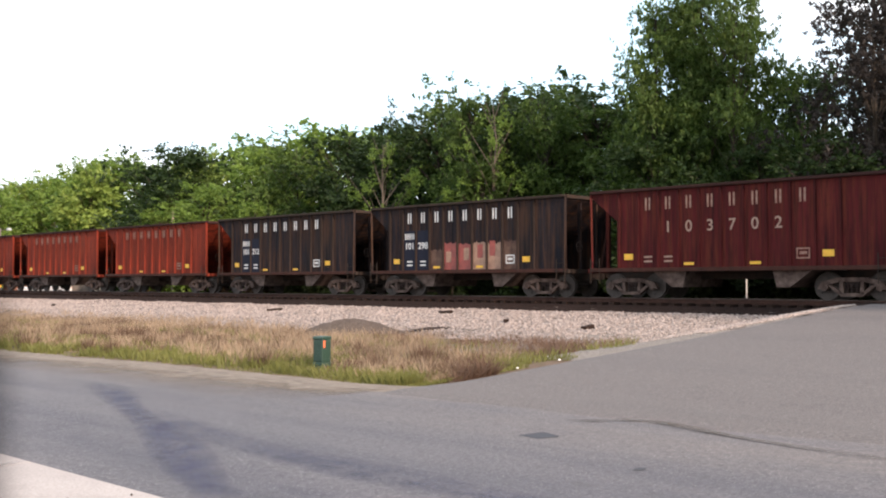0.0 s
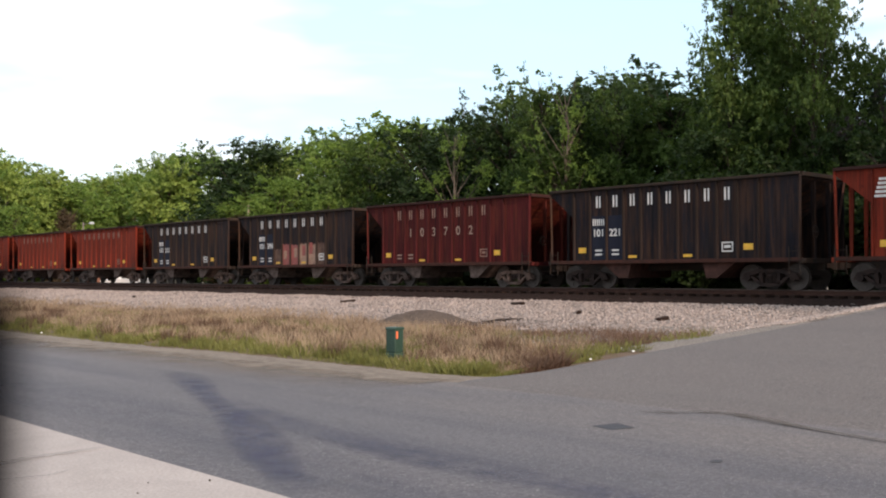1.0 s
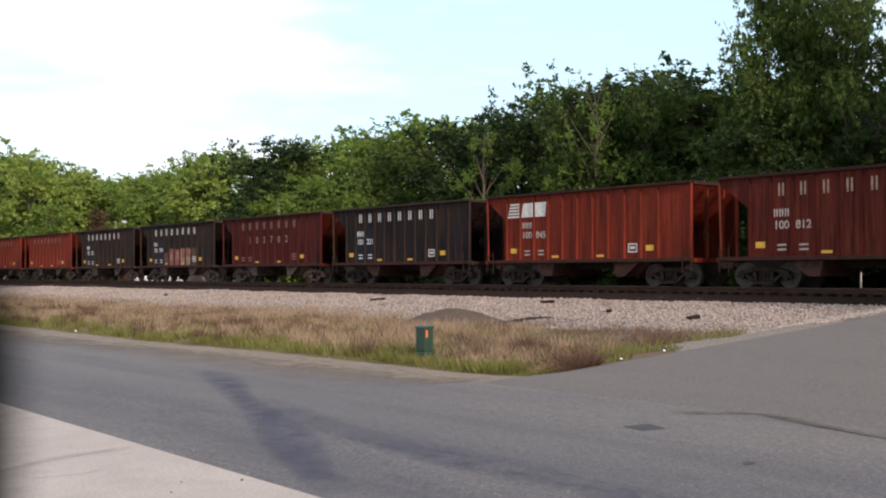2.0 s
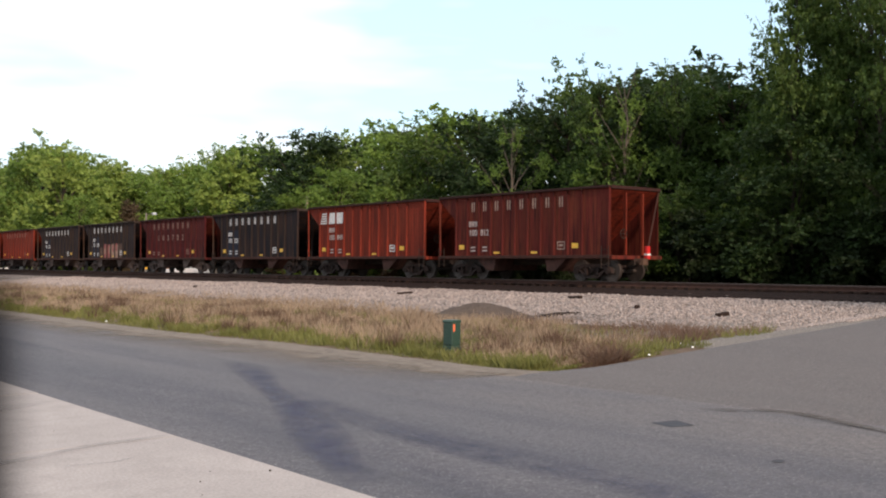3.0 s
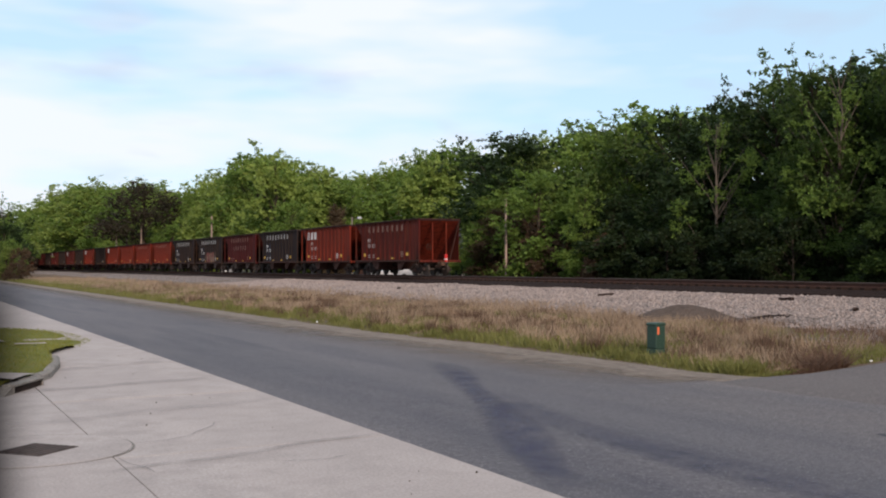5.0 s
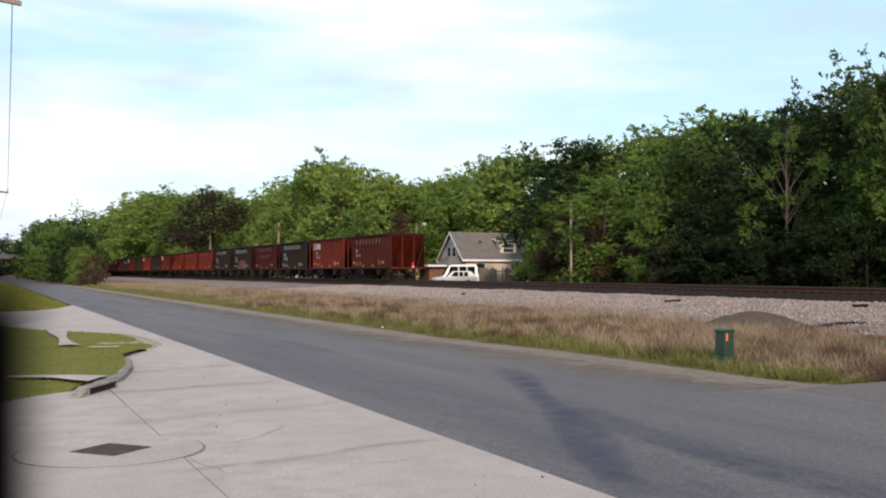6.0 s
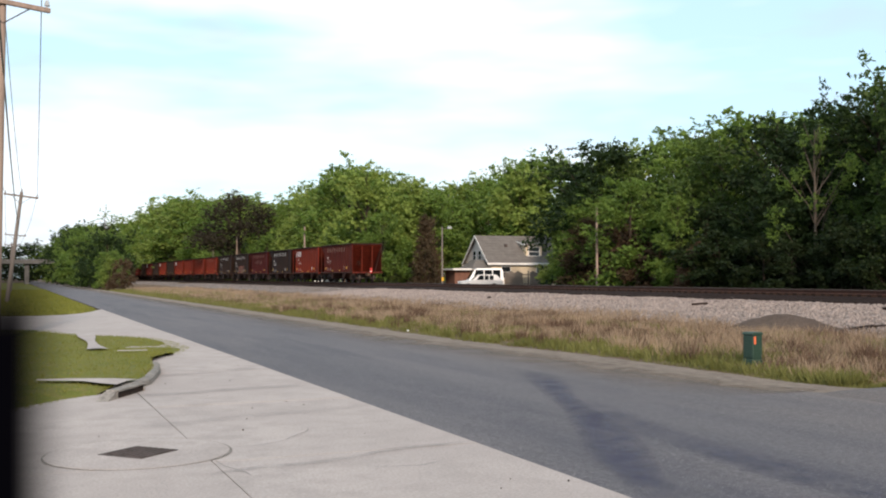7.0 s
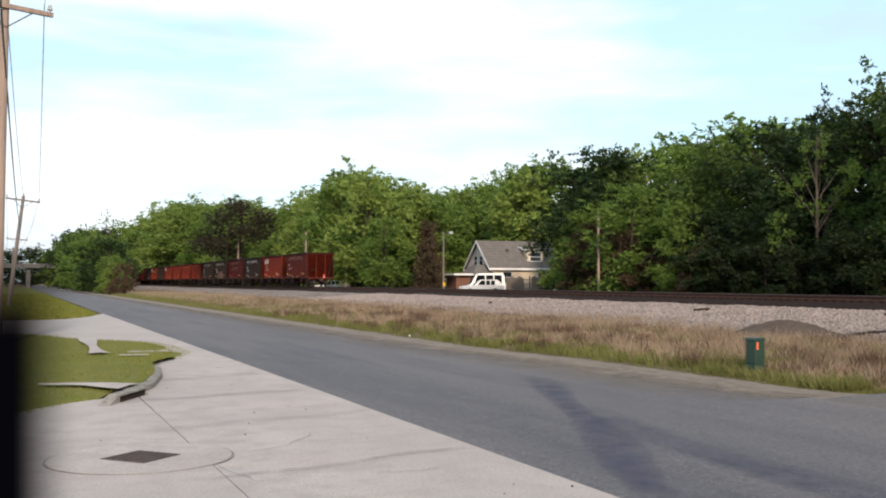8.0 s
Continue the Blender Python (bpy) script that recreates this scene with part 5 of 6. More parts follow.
def build_road_marks():
    def line(x0, y0, x1, y1, n, amp, seed):
        return [(x0 + (x1 - x0) * i / n + amp * noise.noise((i * 0.7, seed, 0)), y0 + (y1 - y0) * i / n + amp * noise.noise((i * 0.7, seed, 9))) for i in range(n + 1)]
    crack("road_crack", [(10.66, 10.9), (10.52, 10.7), (10.44, 10.44), (10.42, 10.25), (10.35, 10.04), (10.30, 9.85)], 0.028, "iron", "dark open crack in the asphalt", "crack")
    crack("dirt_crack", line(10.35, 10.0, 10.5, 8.0, 14, 0.10, 4), 0.008, "dirt", "thin dirt-filled crack along the crossing's edge", "crack")
    for k, (x, y, r, sx) in enumerate(((8.70, 6.70, 0.25, 1.0), (7.73, 4.83, 0.05, 1.5))):
        bm = bmesh.new()
        vs = [bm.verts.new((x + r * sx * math.cos(a) * (1 + 0.15 * math.sin(3 * a + k)), y + r * math.sin(a) * (1 + 0.12 * math.sin(2 * a)), road_z(x) + 0.005)) for a in [math.tau * i / (4 if k == 0 else 22) + 0.5 for i in range(4 if k == 0 else 22)]]
        bm.faces.new(vs)
        p = part("asphalt_patch", bm, "stain", None, "small dark square patch in the road")
        tagged(p, category="road patch", kind="structure")
    # a broad bluish dark band over the near lane, in ragged tongues
    m, nt, bs, vec = start("bluish_band")
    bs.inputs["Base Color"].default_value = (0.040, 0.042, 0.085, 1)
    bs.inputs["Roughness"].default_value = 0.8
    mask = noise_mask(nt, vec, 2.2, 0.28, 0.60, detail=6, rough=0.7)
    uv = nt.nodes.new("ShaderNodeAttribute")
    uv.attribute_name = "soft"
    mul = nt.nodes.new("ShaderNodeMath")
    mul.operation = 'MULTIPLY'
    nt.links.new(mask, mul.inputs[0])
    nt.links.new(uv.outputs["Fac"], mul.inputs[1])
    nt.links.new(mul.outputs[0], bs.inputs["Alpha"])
    M["bluish"] = m
    M["seam_dirt"] = m.copy()
    M["seam_dirt"].name = "seam_dirt"
    M["seam_dirt"].node_tree.nodes["Principled BSDF"].inputs["Base Color"].default_value = (0.065, 0.050, 0.040, 1)

    def along(bend, n, width, wave):
        steps = [(len(bend) - 1) * i / n for i in range(n + 1)]
        return [(float(np.interp(u, range(len(bend)), [p[0] for p in bend])), float(np.interp(u, range(len(bend)), [p[1] for p in bend])), width * (1 + wave * math.sin(1.7 * u + 0.5))) for u in steps]
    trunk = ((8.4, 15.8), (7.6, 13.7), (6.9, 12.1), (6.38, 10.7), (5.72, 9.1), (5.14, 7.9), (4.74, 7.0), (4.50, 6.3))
    soft_band("bluish_band", along(trunk, 36, 0.27, 0.25), 0.62, "bluish", road_z, "bluish dark band on the asphalt")
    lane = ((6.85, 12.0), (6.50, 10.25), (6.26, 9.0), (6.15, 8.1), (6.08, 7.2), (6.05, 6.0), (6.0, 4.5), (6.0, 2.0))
    soft_band("bluish_band", along(lane, 30, 0.34, 0.15), 0.38, "bluish", road_z, "dark bluish line along the traffic lane")
    seam = ((9.9, 7.3), (10.12, 7.0), (10.41, 6.8), (10.58, 6.45), (10.45, 6.03), (10.25, 5.5), (10.08, 5.0), (9.9, 4.2), (9.8, 3.0))
    soft_band("dirt_seam", along(seam, 30, 0.11, 0.3), 0.75, "seam_dirt", lambda x: road_z(x) + 0.012, "brown dirt washed along the crossing's edge")
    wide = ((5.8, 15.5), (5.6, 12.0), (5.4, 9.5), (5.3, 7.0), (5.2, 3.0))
    soft_band("bluish_band", along(wide, 24, 0.75, 0.1), 0.10, "bluish", road_z, "faint dark wear along the near lane")


def soft_band(name, pts, depth, material, height, label):
    """A thin tinted strip along a line of (x, y, half width), fading to its sides and ends."""
    verts, faces, soft = [], [], []
    n = 9
    for i, (x, y, w) in enumerate(pts):
        a, b = pts[max(0, i - 1)], pts[min(len(pts) - 1, i + 1)]
        d = Vector((a[1] - b[1], b[0] - a[0], 0)).normalized()
        for j in range(n):
            u = j / (n - 1) * 2 - 1
            px, py = x + d.x * u * w, y + d.y * u * w
            verts.append((px, py, height(px) + 0.005))
            soft.append(depth * (1 - u * u) ** 1.1 * min(1.0, 0.05 + 2.2 * math.sin(math.pi * i / (len(pts) - 1))))
    for i in range(len(pts) - 1):
        for j in range(n - 1):
            faces.append((i * n + j, i * n + j + 1, (i + 1) * n + j + 1, (i + 1) * n + j))
    ob = raw(name, verts, faces, material, None, label)
    ob.data.attributes.new("soft", 'FLOAT', 'POINT').data.foreach_set("value", np.array(soft, np.float32))
    return tagged(ob, category="stain", kind="structure")


def build_slab_marks():
    """Faint grey streaks and fine cracks on the concrete."""
    m = M["bluish"].copy()
    m.name = "faint_band"
    m.node_tree.nodes["Principled BSDF"].inputs["Base Color"].default_value = (0.17, 0.15, 0.145, 1)
    M["grey_mark"] = m

    def top(x):
        return 0.030
    for k, (x0, y0, x1, y1, w, depth) in enumerate(((1.5, 8.6, 4.25, 9.35, 0.08, 0.34), (1.4, 14.6, 4.2, 15.2, 0.22, 0.24), (1.0, 11.6, 4.2, 12.4, 0.20, 0.16), (0.8, 6.0, 4.1, 6.2, 0.10, 0.15), (2.0, 17.4, 4.2, 18.2, 0.3, 0.2))):
        soft_band("faint_band", [(x0 + (x1 - x0) * i / 14, y0 + (y1 - y0) * i / 14 + 0.06 * math.sin(i * 0.8 + k), w) for i in range(15)], depth, "grey_mark", top, "faint grey streak on the concrete")
    for bend in (((1.93, 9.9), (2.10, 9.93), (2.27, 9.95), (2.57, 10.14), (2.89, 10.61), (3.02, 10.91)), ((1.66, 9.25), (1.72, 9.0), (1.80, 8.7), (1.83, 8.3)), ((2.9, 8.4), (3.3, 8.3), (3.6, 8.45))):
        soft_band("concrete_crack", [(x + 0.02 * math.sin(9 * y), y, 0.008) for x, y in [(bend[i][0] + (bend[i + 1][0] - bend[i][0]) * k / 4, bend[i][1] + (bend[i + 1][1] - bend[i][1]) * k / 4) for i in range(len(bend) - 1) for k in range(4)]], 1.3, "grey_mark", top, "fine dark crack in the concrete")
    rng = random.Random(77)
    bm = bmesh.new()
    for i in range(34):
        x, y, r = rng.uniform(0.4, 4.2), rng.uniform(5.5, 20), rng.uniform(0.004, 0.010)
        bmesh.ops.create_icosphere(bm, subdivisions=1, radius=r, matrix=pose(x, y, 0.028 + r * 0.3, 0, 0, 40 * i))
    tagged(part("grit", bm, "dirt", None, "dark grit scattered on the concrete"), category="grit", kind="stuff")


def build_edge_dust():
    m = M["shoulder"].copy()
    m.name = "road_edge_dust"
    nt = m.node_tree
    co = nt.nodes.new("ShaderNodeTexCoord")
    mask = noise_mask(nt, co.outputs["Object"], 1.1, 0.25, 0.70, detail=6)
    at = nt.nodes.new("ShaderNodeAttribute")
    at.attribute_name = "soft"
    mul = nt.nodes.new("ShaderNodeMath")
    mul.operation = 'MULTIPLY'
    nt.links.new(mask, mul.inputs[0])
    nt.links.new(at.outputs["Fac"], mul.inputs[1])
    nt.links.new(mul.outputs[0], nt.nodes["Principled BSDF"].inputs["Alpha"])
    M["edge_dust"] = m
    verts, faces, soft = [], [], []
    ys = spaced((CROSS_Y, 60, 0.4), (60, 200, 4))
    for y in ys:
        for d, k in ((-1.7, 0.0), (-1.1, 0.35), (-0.6, 0.8), (-0.2, 1.1), (0.15, 1.3)):
            x = road_edge(y) + d
            verts.append((x, y, max(road_z(x), 0.014) + 0.006 + (0.012 if d > -0.3 else 0)))
            soft.append(k)
    for i in range(len(ys) - 1):
        for j in range(4):
            faces.append((i * 5 + j, i * 5 + j + 1, i * 5 + j + 6, i * 5 + j + 5))
    ob = raw("road_dust", verts, faces, "edge_dust", None, "thin brown dust drifted over the road's edge")
    ob.data.attributes.new("soft", 'FLOAT', 'POINT').data.foreach_set("value", np.array(soft, np.float32))
    tagged(ob, category="dust", kind="structure")


# ---- the verge ----
def build_pedestal():
    p = empty("utility_pedestal", pose(12.72, 15.12, 0.0, 0, 0, 6), "green ribbed plastic utility pedestal in the grass", "utility box")
    part("skirt", boxed(-0.135, 0.135, -0.135, 0.135, -0.03, 0.14, 0.02), "pedestal", p)
    body = part("body", boxed(-0.122, 0.122, -0.122, 0.122, 0.14, 0.58, 0.02), "pedestal", p)
    for k in range(6):
        for s in (-1, 1):
            part("rib", boxed(s * 0.122 - 0.006, s * 0.122 + 0.006, -0.10, 0.10, 0.18 + 0.06 * k, 0.205 + 0.06 * k), "pedestal", body)
            part("rib", boxed(-0.10, 0.10, s * 0.122 - 0.006, s * 0.122 + 0.006, 0.18 + 0.06 * k, 0.205 + 0.06 * k), "pedestal", body)
    part("cap", prismed(((-0.135, 0.58), (0.135, 0.58), (0.135, 0.62), (0.11, 0.64), (-0.11, 0.64), (-0.135, 0.62)), -0.135, 0.135, "y", 0.01), "pedestal", p)
    part("sticker", boxed(-0.10, -0.055, -0.136, -0.130, 0.42, 0.56), "orange", body, "orange warning sticker")


def build_mounds():
    for k, (x, y, rx, ry, h, m, label) in enumerate(((21.0, 23.6, 2.3, 2.4, 0.56, "dirt", "heap of dark fine dirt beside the ballast"), (23.0, 22.3, 2.0, 1.1, 0.13, "dark_ballast", "low spill of dark stones beside the heap"))):
        bm = bmesh.new()
        rings = []
        for i in range(9):
            r = i / 8
            ring = []
            for j in range(30):
                a = math.tau * j / 30
                k2 = 1 + 0.18 * noise.noise((math.cos(a) * 1.3, math.sin(a) * 1.3, k * 4))
                px, py = x + rx * r * k2 * math.cos(a), y + ry * r * k2 * math.sin(a)
                z = ground_z(px, py) - 0.03 + h * (0.5 + 0.5 * math.cos(math.pi * r ** 0.9)) + 0.16 * h * noise.noise((px * 1.6, py * 1.6, k)) * (1 - r * r) + 0.03 * noise.noise((px * 5, py * 5, k))
                ring.append(bm.verts.new((px, py, z)))
            rings.append(ring)
        for a, b in zip(rings, rings[1:]):
            for j in range(30):
                q = (a[j], b[j], b[(j + 1) % 30], a[(j + 1) % 30])
                bm.faces.new(q)
        bmesh.ops.remove_doubles(bm, verts=bm.verts[:], dist=0.001)
        ob = part("mound", bm, m, None, label, smooth=True)
        tagged(ob, category="mound")
    rng = random.Random(8)
    for i, (x, y) in enumerate(((15.85, 11.75), (14.5, 11.7), (13.6, 12.2), (16.6, 12.6), (12.2, 20.5), (11.0, 28.5))):
        bm = bmesh.new()
        bmesh.ops.create_icosphere(bm, subdivisions=1, radius=rng.uniform(0.025, 0.045))
        for v in bm.verts:
            v.co.z *= 0.55
            v.co += Vector((rng.uniform(-0.015, 0.015), rng.uniform(-0.015, 0.015), rng.uniform(-0.01, 0.01)))
        ob = part("litter", bm, "litter", None, "crumpled white scrap of litter on the verge", pose(x, y, max(ground_z(x, y) + 0.03, 0.05)))
        tagged(ob, category="litter")
    for i, (x, y, L) in enumerate(((26.0, 21.5, 0.8), (28.4, 26.5, 0.6), (27.5, 36.0, 0.7), (25.0, 17.5, 0.6), (26.5, 55.0, 0.7))):
        ob = part("broken_tie", boxed(-L / 2, L / 2, -0.09, 0.09, 0, 0.11, 0.02), "tie", None, "broken piece of old tie on the ballast", pose(x, y, ground_z(x, y) + 0.03, 3, 4, 40 + 50 * i))
        tagged(ob, category="timber")


def blades(name, rng, xs, ys, zs, height, width, material, label, lean=0.35):
    n = len(xs)
    base = np.stack((xs, ys, zs), 1)
    a = rng.uniform(0, math.tau, n)
    side = np.stack((np.cos(a), np.sin(a), np.zeros(n)), 1) * width[:, None] * 0.5
    tip = np.stack((rng.normal(scale=lean, size=n), rng.normal(scale=lean, size=n), np.ones(n)), 1) * height[:, None]
    v = np.stack((base - side, base + side, base + tip * 0.62 + side * 0.8, base + tip + side * 0.1, base + tip * 0.62 - side * 0.8), 1)
    f4 = np.arange(n)[:, None] * 5
    quads = np.concatenate((f4 + np.array((0, 1, 2, 4)),), 0)
    tris = f4 + np.array((4, 2, 3))
    ob = raw(name, v.reshape(-1, 3), np.concatenate((np.concatenate((quads[:, :3], quads[:, (0, 2, 3)])), tris)), material, None, label)
    return tagged(ob, category="grass", kind="stuff")


def vnoise(x, y, scale, seed):
    return np.array([noise.noise((a * scale, b * scale, seed)) for a, b in zip(x, y)])


def build_grass():
    rng = np.random.default_rng(12)
    top = np.vectorize(ground_z)
    edge = np.vectorize(road_edge)

    def scatter(count, y0, y1, power, inner, outer):
        y = y0 + (y1 - y0) * rng.uniform(0, 1, count) ** power
        e = edge(y)
        u = rng.uniform(0, 1, count)
        return e + inner + (outer - inner) * u, y, u
    # tall dry grass over the verge
    x, y, u = scatter(150000, 11.9, 150, 2.4, 1.9, 13.6)
    keep = (vnoise(x, y, 0.30, 1.0) + 0.6 * vnoise(x, y, 1.1, 2.0) > -0.06 + 0.24 * (u > 0.8) ) & ~((x > 13.8) & (y < 12.2 + 0.25 * (x - 13.8)))
    keep &= ~((y < 22) & (x > 18.5 + 0.1 * y)) & ~((np.abs(x - 12.62) < 0.4) & (y > 13.9) & (y < 15.0) & (rng.uniform(0, 1, len(x)) < 0.75))
    keep &= ~((x > 15.6 + 0.3 * np.maximum(0, y - 14)) & (y < 18.5) & (rng.uniform(0, 1, len(x)) < 0.93))
    x, y = x[keep], y[keep]
    far = 1 + y / 45
    blades("dry_grass", rng, x, y, top(x, y) - 0.02, rng.uniform(0.10, 0.42, len(x)) * np.clip(0.85 + 1.0 * vnoise(x, y, 0.6, 41.0), 0.35, 1.4) * np.clip((x - edge(y) - 1.5) / 1.8, 0.25, 1.0), 0.0095 * far, "dry_grass", "tall dry pinkish-tan grass on the verge", 0.5)
    x, y, u = scatter(70000, 11.6, 90, 2.3, 1.9, 12)
    keep = ((vnoise(x, y, 0.5, 21.0) > 0.02) & (x > edge(y) + 2.2) | ((y < 16.5) & (x > 12.3) & (vnoise(x, y, 0.9, 23.0) > -0.02))) & ~((x > 13.8) & (y < 12.0 + 0.2 * (x - 13.8)))
    x, y = x[keep], y[keep]
    blades("brown_weeds", rng, x, y, top(x, y) - 0.02, rng.uniform(0.08, 0.32, len(x)) * np.clip(0.9 + 0.9 * vnoise(x, y, 1.1, 51.0), 0.3, 1.5) * np.clip((x - edge(y) - 1.4) / 1.5, 0.3, 1.0), 0.012 * (1 + y / 45), "brown_weed", "low reddish-brown weeds among the grass", 0.7)
    # tufts of taller weeds that stand out of the grass
    for name, material, label, count, seed in (("brown_tufts", "brown_weed", "dark brown weed tufts in the verge", 170, 3), ("dry_tufts", "dry_grass", "tall tan grass tufts in the verge", 190, 4), ("green_tufts", "green_grass", "leafy green weed tufts in the verge", 230, 5)):
        r2 = np.random.default_rng(seed)
        cy = 11.9 + 40 * r2.uniform(0, 1, count) ** 1.7
        cx = edge(cy) + (1.5 if seed == 5 else 2.0) + (2.6 if seed == 5 else 5.5) * r2.uniform(0, 1, count) ** 1.3
        ok = ~((cx > 15.6) & (cy < 17)) & ~((np.abs(cx - 12.4) < 0.55) & (cy > 13.4) & (cy < 15.6)) & (cy > 12.0 + 0.3 * (cx - 12.5))
        cx, cy = cx[ok], cy[ok]
        k = np.repeat(np.arange(len(cx)), 75)
        tall = r2.uniform(0.22, 0.50, len(cx)) * (0.6 if material == "green_grass" else 1.0)
        px, py = cx[k] + r2.normal(scale=0.10, size=len(k)), cy[k] + r2.normal(scale=0.10, size=len(k))
        blades(name, r2, px, py, top(px, py) - 0.02, tall[k] * r2.uniform(0.45, 1.1, len(k)), 0.011 * (1 + py / 40), material, label, 0.32)
    # low green grass along the road
    x, y, u = scatter(90000, 11.7, 150, 2.2, 1.25, 6.0)
    keep = (rng.uniform(0, 1, len(x)) > u * 0.75) & (vnoise(x, y, 0.7, 31.0) + 0.25 * (u < 0.12) > -0.10) & ~((x > 13.9) & (y < 17) & (rng.uniform(0, 1, len(x)) < 0.7))
    x, y, u = x[keep], y[keep], u[keep]
    blades("verge_grass", rng, x, y, top(x, y) - 0.02, rng.uniform(0.04, 0.15, len(x)) * (0.6 + 0.6 * u), 0.012 * (1 + y / 40), "green_grass", "low yellow-green grass along the road's edge", 0.5)
    # greener tussocks
    x, y, u = scatter(70000, 12.0, 130, 1.9, 1.4, 9)
    keep = (vnoise(x, y, 0.42, 6.0) + 0.22 * (u < 0.35) > 0.10) & ~((x > 13.4) & (y < 17) & (rng.uniform(0, 1, len(x)) < 0.7))
    x, y = x[keep], y[keep]
    blades("green_tussocks", rng, x, y, top(x, y) - 0.02, rng.uniform(0.10, 0.30, len(x)), 0.013 * (1 + y / 40), "green_grass", "green tussocks in the dry verge grass", 0.45)
    # the mown grass of the island and down the road
    n = 34000
    y = 13.2 + 21.4 * rng.uniform(0, 1, n)
    ie = np.vectorize(island_edge)(y) - 0.12
    x = ie - 9 * rng.uniform(0, 1, n) ** 1.3
    blades("island_grass", rng, x, y, np.vectorize(island_top)(x, y) - 0.01, rng.uniform(0.025, 0.065, n), np.full(n, 0.010), "lawn_grass", "short mown grass of the island", 0.6)
    n = 26000
    y = 46.9 + 96 * rng.uniform(0, 1, n) ** 1.6
    x = np.interp(y, (46.9, 47.6, 49.2, 51.2, 55.0), (0.9, 2.0, 2.8, 3.4, 3.95)) - 9 * rng.uniform(0, 1, n) ** 1.3
    blades("lawn_grass", rng, x, y, np.full(n, -0.01), rng.uniform(0.05, 0.14, n), 0.03 * (1 + y / 60), "lawn_grass", "short mown grass along the road", 0.5)


def build_clods():
    rng = random.Random(31)
    for i in range(46):
        x, y = rng.uniform(13.0, 20.5), rng.uniform(12.0, 15.5)
        if y < 12.0 + 0.1 * (x - 13):
            continue
        bm = bmesh.new()
        bmesh.ops.create_icosphere(bm, subdivisions=1, radius=rng.uniform(0.03, 0.085))
        for v in bm.verts:
            v.co = Vector((v.co.x * 1.3, v.co.y, v.co.z * 0.6)) * rng.uniform(0.75, 1.2)
        ob = part("rock", bm, "stone" if i % 5 == 0 else "dirt", None, "grey broken stone lying on the verge" if i % 5 == 0 else "dark clod of earth on the verge", pose(x, y, ground_z(x, y) + 0.02, 0, 0, rng.uniform(0, 360)))
        tagged(ob, category="rock", group="rocks on the verge")


def build_stones():
    rng = np.random.default_rng(5)
    n = 30000
    y = 11.6 + 75 * rng.uniform(0, 1, n) ** 1.5
    x = 21.4 + 9.0 * rng.uniform(0, 1, n)
    z = np.vectorize(ground_z)(x, y) + 0.045
    s = rng.uniform(0.016, 0.052, n) * np.where(x < 24, 0.8, 1.0) * (1 + y / 160)
    o = np.array(((1, 0, 0), (0, 1, 0), (-1, 0, 0), (0, -1, 0), (0, 0, 0.75), (0, 0, -0.75)))
    a = rng.uniform(0, math.tau, n)
    c, si = np.cos(a), np.sin(a)
    p = o[None] * rng.uniform(0.6, 1.3, (n, 6, 1))
    q = np.stack((p[..., 0] * c[:, None] - p[..., 1] * si[:, None], p[..., 0] * si[:, None] + p[..., 1] * c[:, None], p[..., 2] + 0.35 * p[..., 0]), -1)
    v = q * s[:, None, None] + np.stack((x, y, z), 1)[:, None]
    t = np.array(((0, 1, 4), (1, 2, 4), (2, 3, 4), (3, 0, 4), (1, 0, 5), (2, 1, 5), (3, 2, 5), (0, 3, 5)))
    f = (np.arange(n)[:, None, None] * 6 + t[None]).reshape(-1, 3)
    ob = raw("ballast_stones", v.reshape(-1, 3), f, "stone", None, "loose crushed ballast stones in pale greys")
    tagged(ob, category="gravel", kind="stuff")


# ---- poles and wires ----
def utility_pole(x, y, h, lean, turn, label, arm_z, half, thick, material):
    p = empty("utility_pole", pose(x, y, 0, 0, lean, turn), label, "utility pole", "poles along the road")
    part("pole", rodded((0, 0, -0.3), (0, 0, h), thick, thick * 0.7, 14), material, p)
    arm = part("crossarm", boxed(-half, half, -0.055, 0.055, arm_z - 0.06, arm_z + 0.06, 0.008), material, p, at=pose(0, -thick * 0.8, 0))
    for s in (-1, 1):
        part("brace", rodded((0, -0.1, arm_z - 0.55), (s * half * 0.55, -0.1, arm_z - 0.06), 0.018, sides=6), "iron", p)
    for k, xx in enumerate((-half + 0.08, 0.0, half - 0.08)):
        z = arm_z + 0.06 if xx else h
        ins = part("insulator", rodded((xx, 0, z), (xx, 0, z + 0.10), 0.03, 0.03, 10), "ceramic", arm)
        part("skirt", rodded((xx, 0, z + 0.06), (xx, 0, z + 0.2), 0.075, 0.04, 12), "ceramic", ins)
    return p


def wire(name, p, q, sag, r, label):
    curve = bpy.data.curves.new(name, 'CURVE')
    curve.dimensions, curve.bevel_depth, curve.bevel_resolution = '3D', r, 1
    sp = curve.splines.new('POLY')
    n = 24
    sp.points.add(n)
    for i in range(n + 1):
        t = i / n
        c = Vector(p).lerp(Vector(q), t) - Vector((0, 0, 4 * sag * t * (1 - t)))
        sp.points[i].co = (*c, 1)
    curve.materials.append(M["wire"])
    ob = new(name, curve)
    return tagged(ob, label, "cable")


